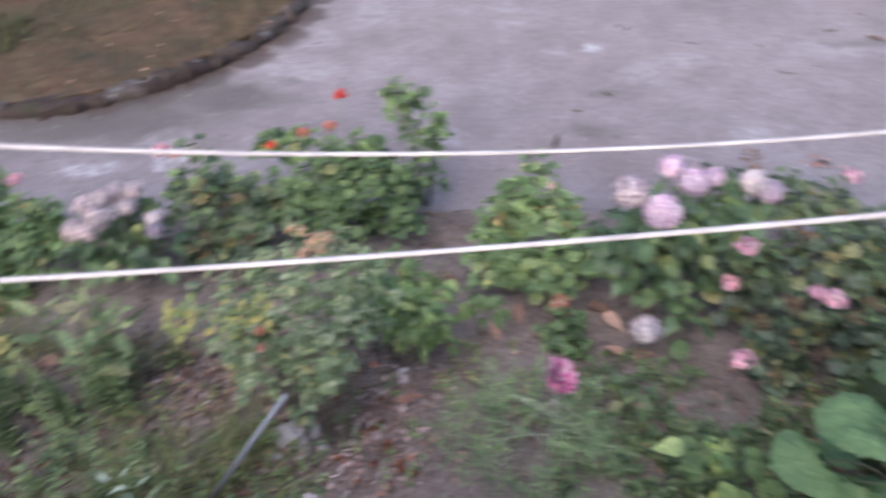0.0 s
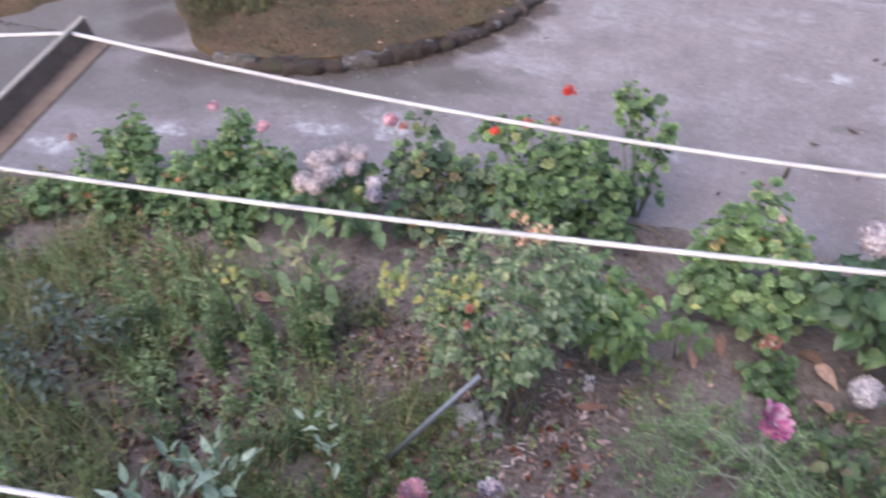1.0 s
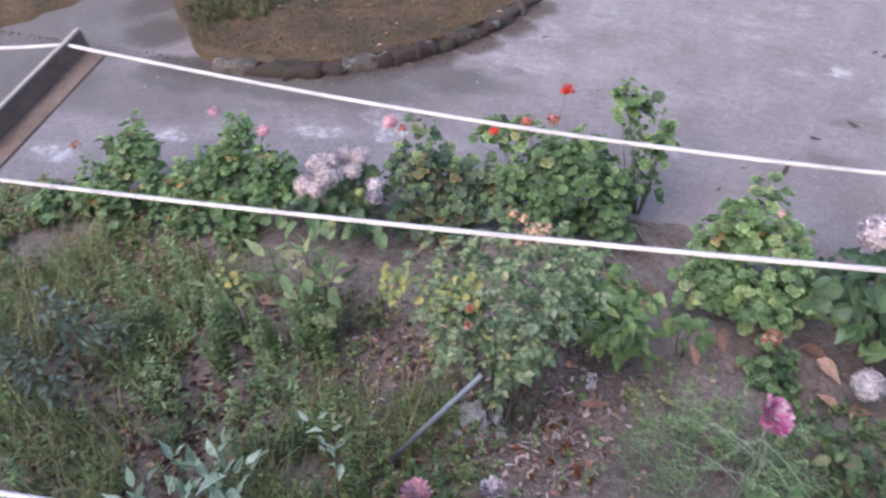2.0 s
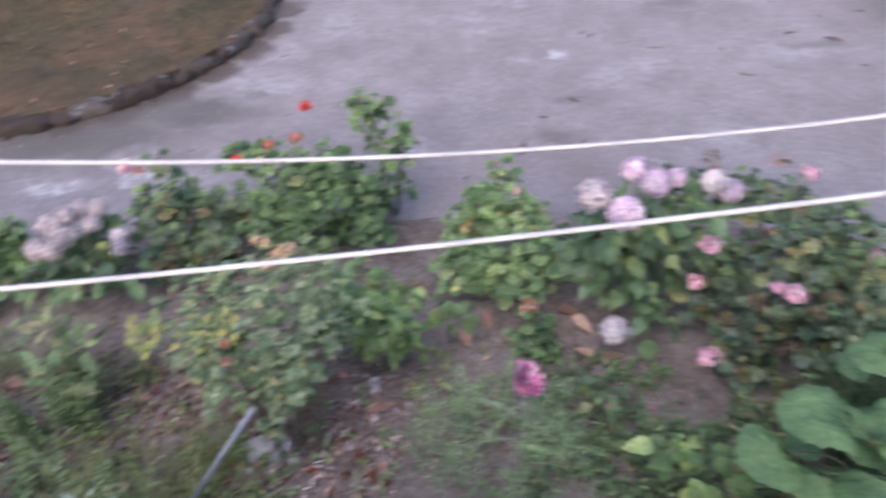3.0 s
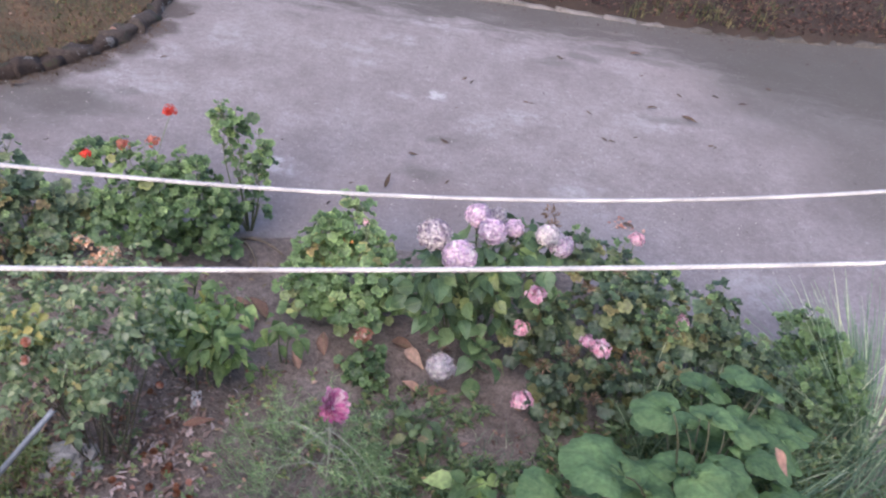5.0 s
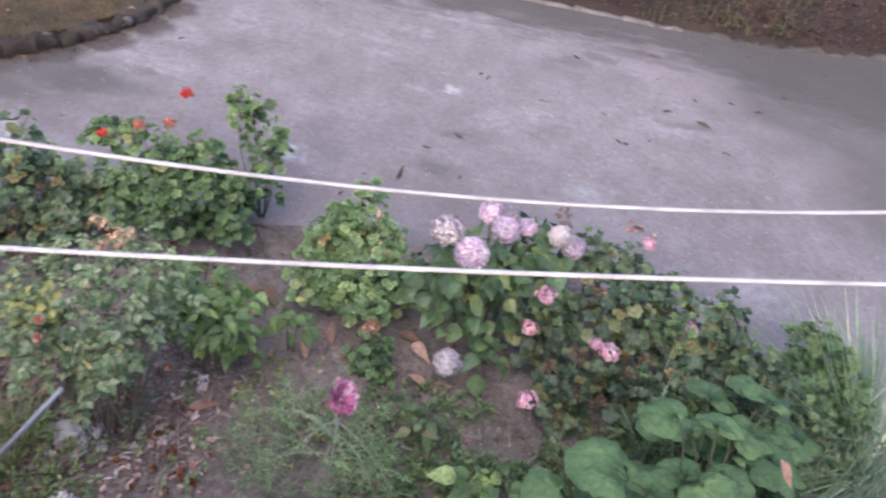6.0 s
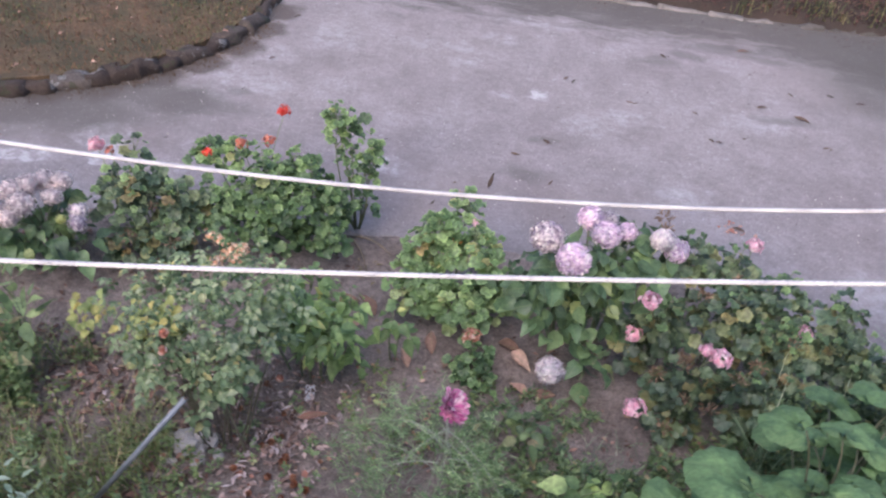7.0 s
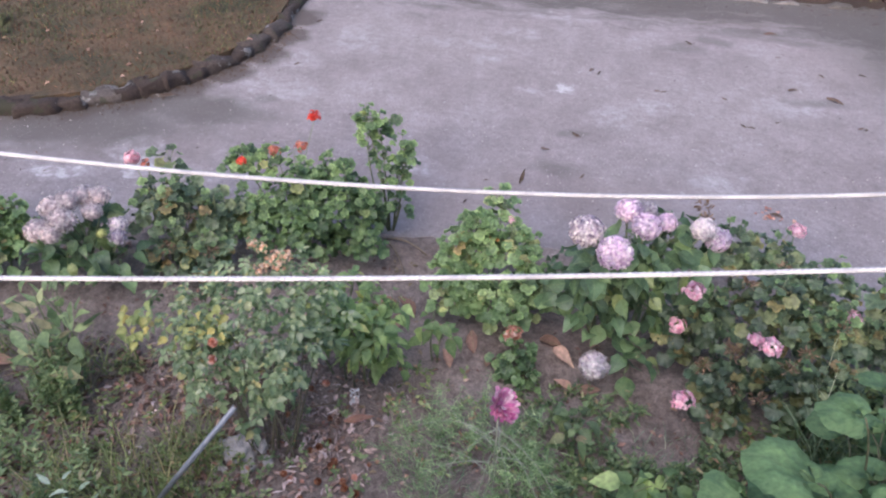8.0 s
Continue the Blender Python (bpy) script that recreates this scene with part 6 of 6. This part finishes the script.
grass("dry_brush", 0.6, 6.5, 6.9, 9.5, 2500, 0.08, 0.3, 0.004, M_mould, "dark dry brown brush on the bank", lambda x, y: 0.16 * (y - far_line(x)) ** 0.8 if y > far_line(x) + 0.1 else None)


scatter("leaf_litter", [(uni(-6, -1.5), uni(3.85, 7.5)) for k in range(220)], CURL, M_dead, "small dead leaves on the parched island", 0.015, 0.05, lambda x, y: None if on_island(x, y) is None else 0.09, 0.5)


def on_road(x, y):
    return 0.002 if y > bed_edge(x) + 0.05 and y < far_line(x) and on_island(x, y) is None else None


scatter("leaf_litter", [(uni(-4, 5), uni(2.9, 6.6)) for k in range(150)], FLAT, M_mould, "small scattered dead leaves on the drive", 0.01, 0.036, on_road, 0.2)
scatter("leaf_litter", [(uni(1.0, 5.0), 6.66 - abs(float(rng.normal())) * 0.16) for k in range(110)], FLAT, M_mould, "dark dead leaves drifted along the far kerb", 0.015, 0.05, on_road, 0.2)
DEAD = leaf_set(CURL, M_dead)
BROWN = leaf_set(FLAT, M_brown)
for x, y, s, a in ((0.75, 4.15, 0.11, -40), (0.54, 3.91, 0.07, -10), (2.64, 4.98, 0.14, -35), (1.56, 3.05, 0.08, -20), (0.96, 4.98, 0.06, 60), (1.41, 4.8, 0.05, 10), (1.85, 4.82, 0.06, -30), (-2.04, 4.08, 0.11, 10), (-1.28, 4.7, 0.06, 30),
                   (-1.29, 5.44, 0.07, 20), (1.96, 4.43, 0.06, -10), (2.16, 4.51, 0.05, 30), (2.78, 4.53, 0.05, 40), (0.79, 3.62, 0.05, 60), (1.9, 3.46, 0.1, -10), (1.7, 5.7, 0.1, -15), (2.4, 6.0, 0.11, -20), (3.2, 5.3, 0.08, 5), (0.3, 3.3, 0.06, 20), (0.1, 3.25, 0.05, 70), (0.2, 3.5, 0.04, 0), (3.55, 5.67, 0.1, 10), (2.4, 5.56, 0.05, 0), (2.67, 5.32, 0.08, -15), (2.99, 5.38, 0.07, -20), (2.37, 5.03, 0.09, 5), (1.36, 4.81, 0.06, 10), (2.74, 4.55, 0.06, 15), (1.91, 4.45, 0.08, -10), (0.9, 5.03, 0.07, 50),
                   (0.25, 2.1, 0.13, 100), (0.62, 2.2, 0.14, -50), (0.31, 2.04, 0.09, 80), (0.55, 2.25, 0.13, -20), (0.7, 1.94, 0.1, 160), (-0.15, 2.2, 0.13, 70), (-0.05, 2.3, 0.14, 140), (-0.25, 2.35, 0.12, 20), (0.15, 2.0, 0.1, 120), (-1.85, 1.75, 0.12, 0), (-1.7, 1.85, 0.1, 30)):
    f = new("fallen_leaf", (DEAD if y < 2.9 else BROWN)[int(rng.integers(4))])
    z = (on_bed(x, y) if y < bed_edge(x) - 0.08 else 0.002) + 0.012
    f.matrix_basis = aim((x, y, z), (uni(-0.3, 0.3), -0.25, 1), (math.cos(radians(a)), math.sin(radians(a)), 0.05), s)
    tagged(f, "dry brown fallen leaf on the ground", "leaf", "fallen leaves")

for x, y, r in ((-0.339, 1.52, 0.022), (-0.274, 1.43, 0.024), (-0.199, 1.37, 0.02), (-0.44, 1.364, 0.02), (-0.5, 1.648, 0.02), (-0.435, 1.8, 0.018), (-0.3, 1.56, 0.016), (-0.22, 1.28, 0.018), (-0.36, 1.28, 0.016), (-0.26, 1.45, 0.022), (-0.19, 1.34, 0.022), (-0.3, 1.37, 0.02), (-0.15, 1.32, 0.02), (-0.38, 1.5, 0.018), (-0.33, 1.66, 0.018), (-0.12, 1.45, 0.014)):
    b = thing("fallen_bloom", (x, y, on_bed(x, y)), "faded orange rose bloom fallen on the soil", "flower", "fallen blooms")
    rose_head(b, (x, y, on_bed(x, y) + 0.012), r, M_fallen, "", (uni(-0.5, 0.5), uni(-0.5, 0.2), 0.6))

# crumbs of soil and gravel
h = Heap()
PEB = ([(0.5, 0, 0), (-0.5, 0, 0), (0, 0.5, 0), (0, -0.5, 0), (0, 0, 0.4), (0, 0, -0.4)], [(0, 2, 4), (2, 1, 4), (1, 3, 4), (3, 0, 4), (2, 0, 5), (1, 2, 5), (3, 1, 5), (0, 3, 5)])
for k in range(11000):
    x, y = uni(-2.6, 2.3), uni(0.7, 2.95)
    z = on_bed(x, y)
    if z is None:
        continue
    s = 0.005 + 0.018 * uni(0, 1) ** 4
    h.add(*PEB, aim((x, y, z + s * 0.15), unit(), unit(), s))
tagged(new("soil_crumbs", h.mesh("soil_crumbs", M_soil, False)), "crumbs and clods of dark soil", "soil", kind="stuff")
h = Heap()
for k in range(700):
    x, y = uni(-3.8, 3.0), uni(2.9, 4.2)
    if on_road(x, y) is None:
        continue
    s = 0.004 + 0.01 * uni(0, 1) ** 3
    h.add(*PEB, aim((x, y, 0.003 + s * 0.2), unit(), unit(), s))
tagged(new("gravel_bits", h.mesh("gravel_bits", M_rock, False)), "loose pale grit on the drive", "gravel", kind="stuff")

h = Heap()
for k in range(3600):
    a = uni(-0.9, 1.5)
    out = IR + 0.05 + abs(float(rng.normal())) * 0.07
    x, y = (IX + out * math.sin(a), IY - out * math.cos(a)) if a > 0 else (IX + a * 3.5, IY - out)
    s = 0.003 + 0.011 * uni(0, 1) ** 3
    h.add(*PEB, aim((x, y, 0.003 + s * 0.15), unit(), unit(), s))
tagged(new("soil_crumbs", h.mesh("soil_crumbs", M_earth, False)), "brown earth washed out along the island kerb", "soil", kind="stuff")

# ---------------------------------------------------------------- pipe, stone, litter
h = Heap()
tube(h, [(-0.89, 1.13, 0.06), (-0.562, 1.338, 0.497)], 0.0105, 12)
pipe = thing("metal_pipe", (-0.89, 1.13, 0.06), "grey metal pipe leaning out of the weeds", "pipe")
part("tube", h.mesh("tube", M_pipe, True), pipe)
# solid dark disc that draws the shade inside the pipe's mouth
h = Heap()
tube(h, [(-0.563, 1.3374, 0.4957), (-0.5605, 1.339, 0.499)], 0.0078, 12)
part("bore_disc", h.mesh("bore_disc", M_steel, True), pipe, "dark disc in place of the shaded bore")

bm = bmesh.new()
bmesh.ops.create_icosphere(bm, subdivisions=4, radius=0.058)
for v in bm.verts:
    k = noise.noise(v.co * 24) * 0.036 + noise.noise(v.co * 60) * 0.016
    v.co += v.co.normalized() * k
    v.co.z *= 0.7
me = bpy.data.meshes.new("pale_stone")
bm.to_mesh(me)
bm.free()
me.materials.append(M_rock)
o = new("garden_stone", me)
o.matrix_basis = pose(-0.64, 1.46, 0.03, 0, 0, 30)
tagged(o, "pale lumpy stone at the foot of the rose", "stone", "stones")
for x, y, k, a in ((-0.72, 1.47, 0.55, 10), (-0.57, 1.5, 0.6, 80), (-0.7, 1.38, 0.4, 140), (-0.6, 1.39, 0.5, 200), (-0.53, 1.43, 0.4, 290)):
    o = new("garden_stone", me)
    o.matrix_basis = pose(x, y, 0.015, 20, 10, a) @ Matrix.Diagonal((k, k * 0.8, k * 0.9, 1))
    tagged(o, "small pale stone beside the larger one", "stone", "stones")

bm = bmesh.new()
bmesh.ops.create_grid(bm, x_segments=7, y_segments=7, size=0.035)
for v in bm.verts:
    v.co.z = 0.02 + 0.02 * noise.noise(v.co * 60)
    v.co.x *= 0.6
bmesh.ops.solidify(bm, geom=bm.faces[:], thickness=0.001)
me = bpy.data.meshes.new("scrap")
bm.to_mesh(me)
bm.free()
me.materials.append(M_paper)
o = new("paper_scrap", me)
o.matrix_basis = pose(-0.249, 1.79, 0.02, 25, 10, 15)
tagged(o, "crumpled scrap of white paper on the soil", "litter")

for x, y, ln, a in ((-0.35, 1.72, 0.12, 20), (-0.42, 1.62, 0.15, -10), (-0.3, 1.82, 0.1, 60), (-1.95, 1.8, 0.2, 5), (-0.75, 1.62, 0.2, -25), (-0.5, 1.7, 0.12, 10)):
    h = Heap()
    c, s = math.cos(radians(a)) * ln / 2, math.sin(radians(a)) * ln / 2
    tube(h, bend((x - c, y - s, 0.045), (x + c, y + s, 0.05), 0.008, 0.01), [0.004, 0.0045, 0.004, 0.0035, 0.002], 5)
    tagged(new("dry_twig", h.mesh("dry_twig", M_wood)), "short dry twig on the soil", "twig", "twigs")

pale_leaf = new("fallen_leaf", DEAD[1])
pale_leaf.matrix_basis = aim((0.72, 1.945, 0.05), (0.1, -0.4, 1), (0.9, 0.2, 0.05), 0.11)
tagged(pale_leaf, "pale curled fallen leaf beside a hydrangea head", "leaf", "fallen leaves")
brick_leaf = new("fallen_leaf", BROWN[2])
brick_leaf.matrix_basis = aim((0.42, 3.5, 0.012), (0.1, -0.9, 0.4), (0.2, 0.3, 0.9), 0.1)
tagged(brick_leaf, "reddish dry leaf standing on its edge on the drive", "leaf", "fallen leaves")
tan_leaf = new("fallen_leaf", leaf_set(FLAT, M_tan)[0])
tan_leaf.matrix_basis = aim((-0.26, 1.64, 0.055), (0.1, -0.3, 1), (0.95, 0.35, 0.05), 0.13)
tagged(tan_leaf, "long tan dead leaf lying on the bare soil", "leaf", "fallen leaves")
yb = thing("yellow_flower", (-1.76, 0.76, 0), "tiny yellow bloom on a thin weed stalk", "flower")
stalk = stalk_to(yb, (-1.76, 0.76, 0.0), (-1.76, 0.74, 0.25), 0.002)
rose_head(stalk, (-1.76, 0.74, 0.26), 0.012, M_lime, "small yellow bloom", (0, -0.2, 1))
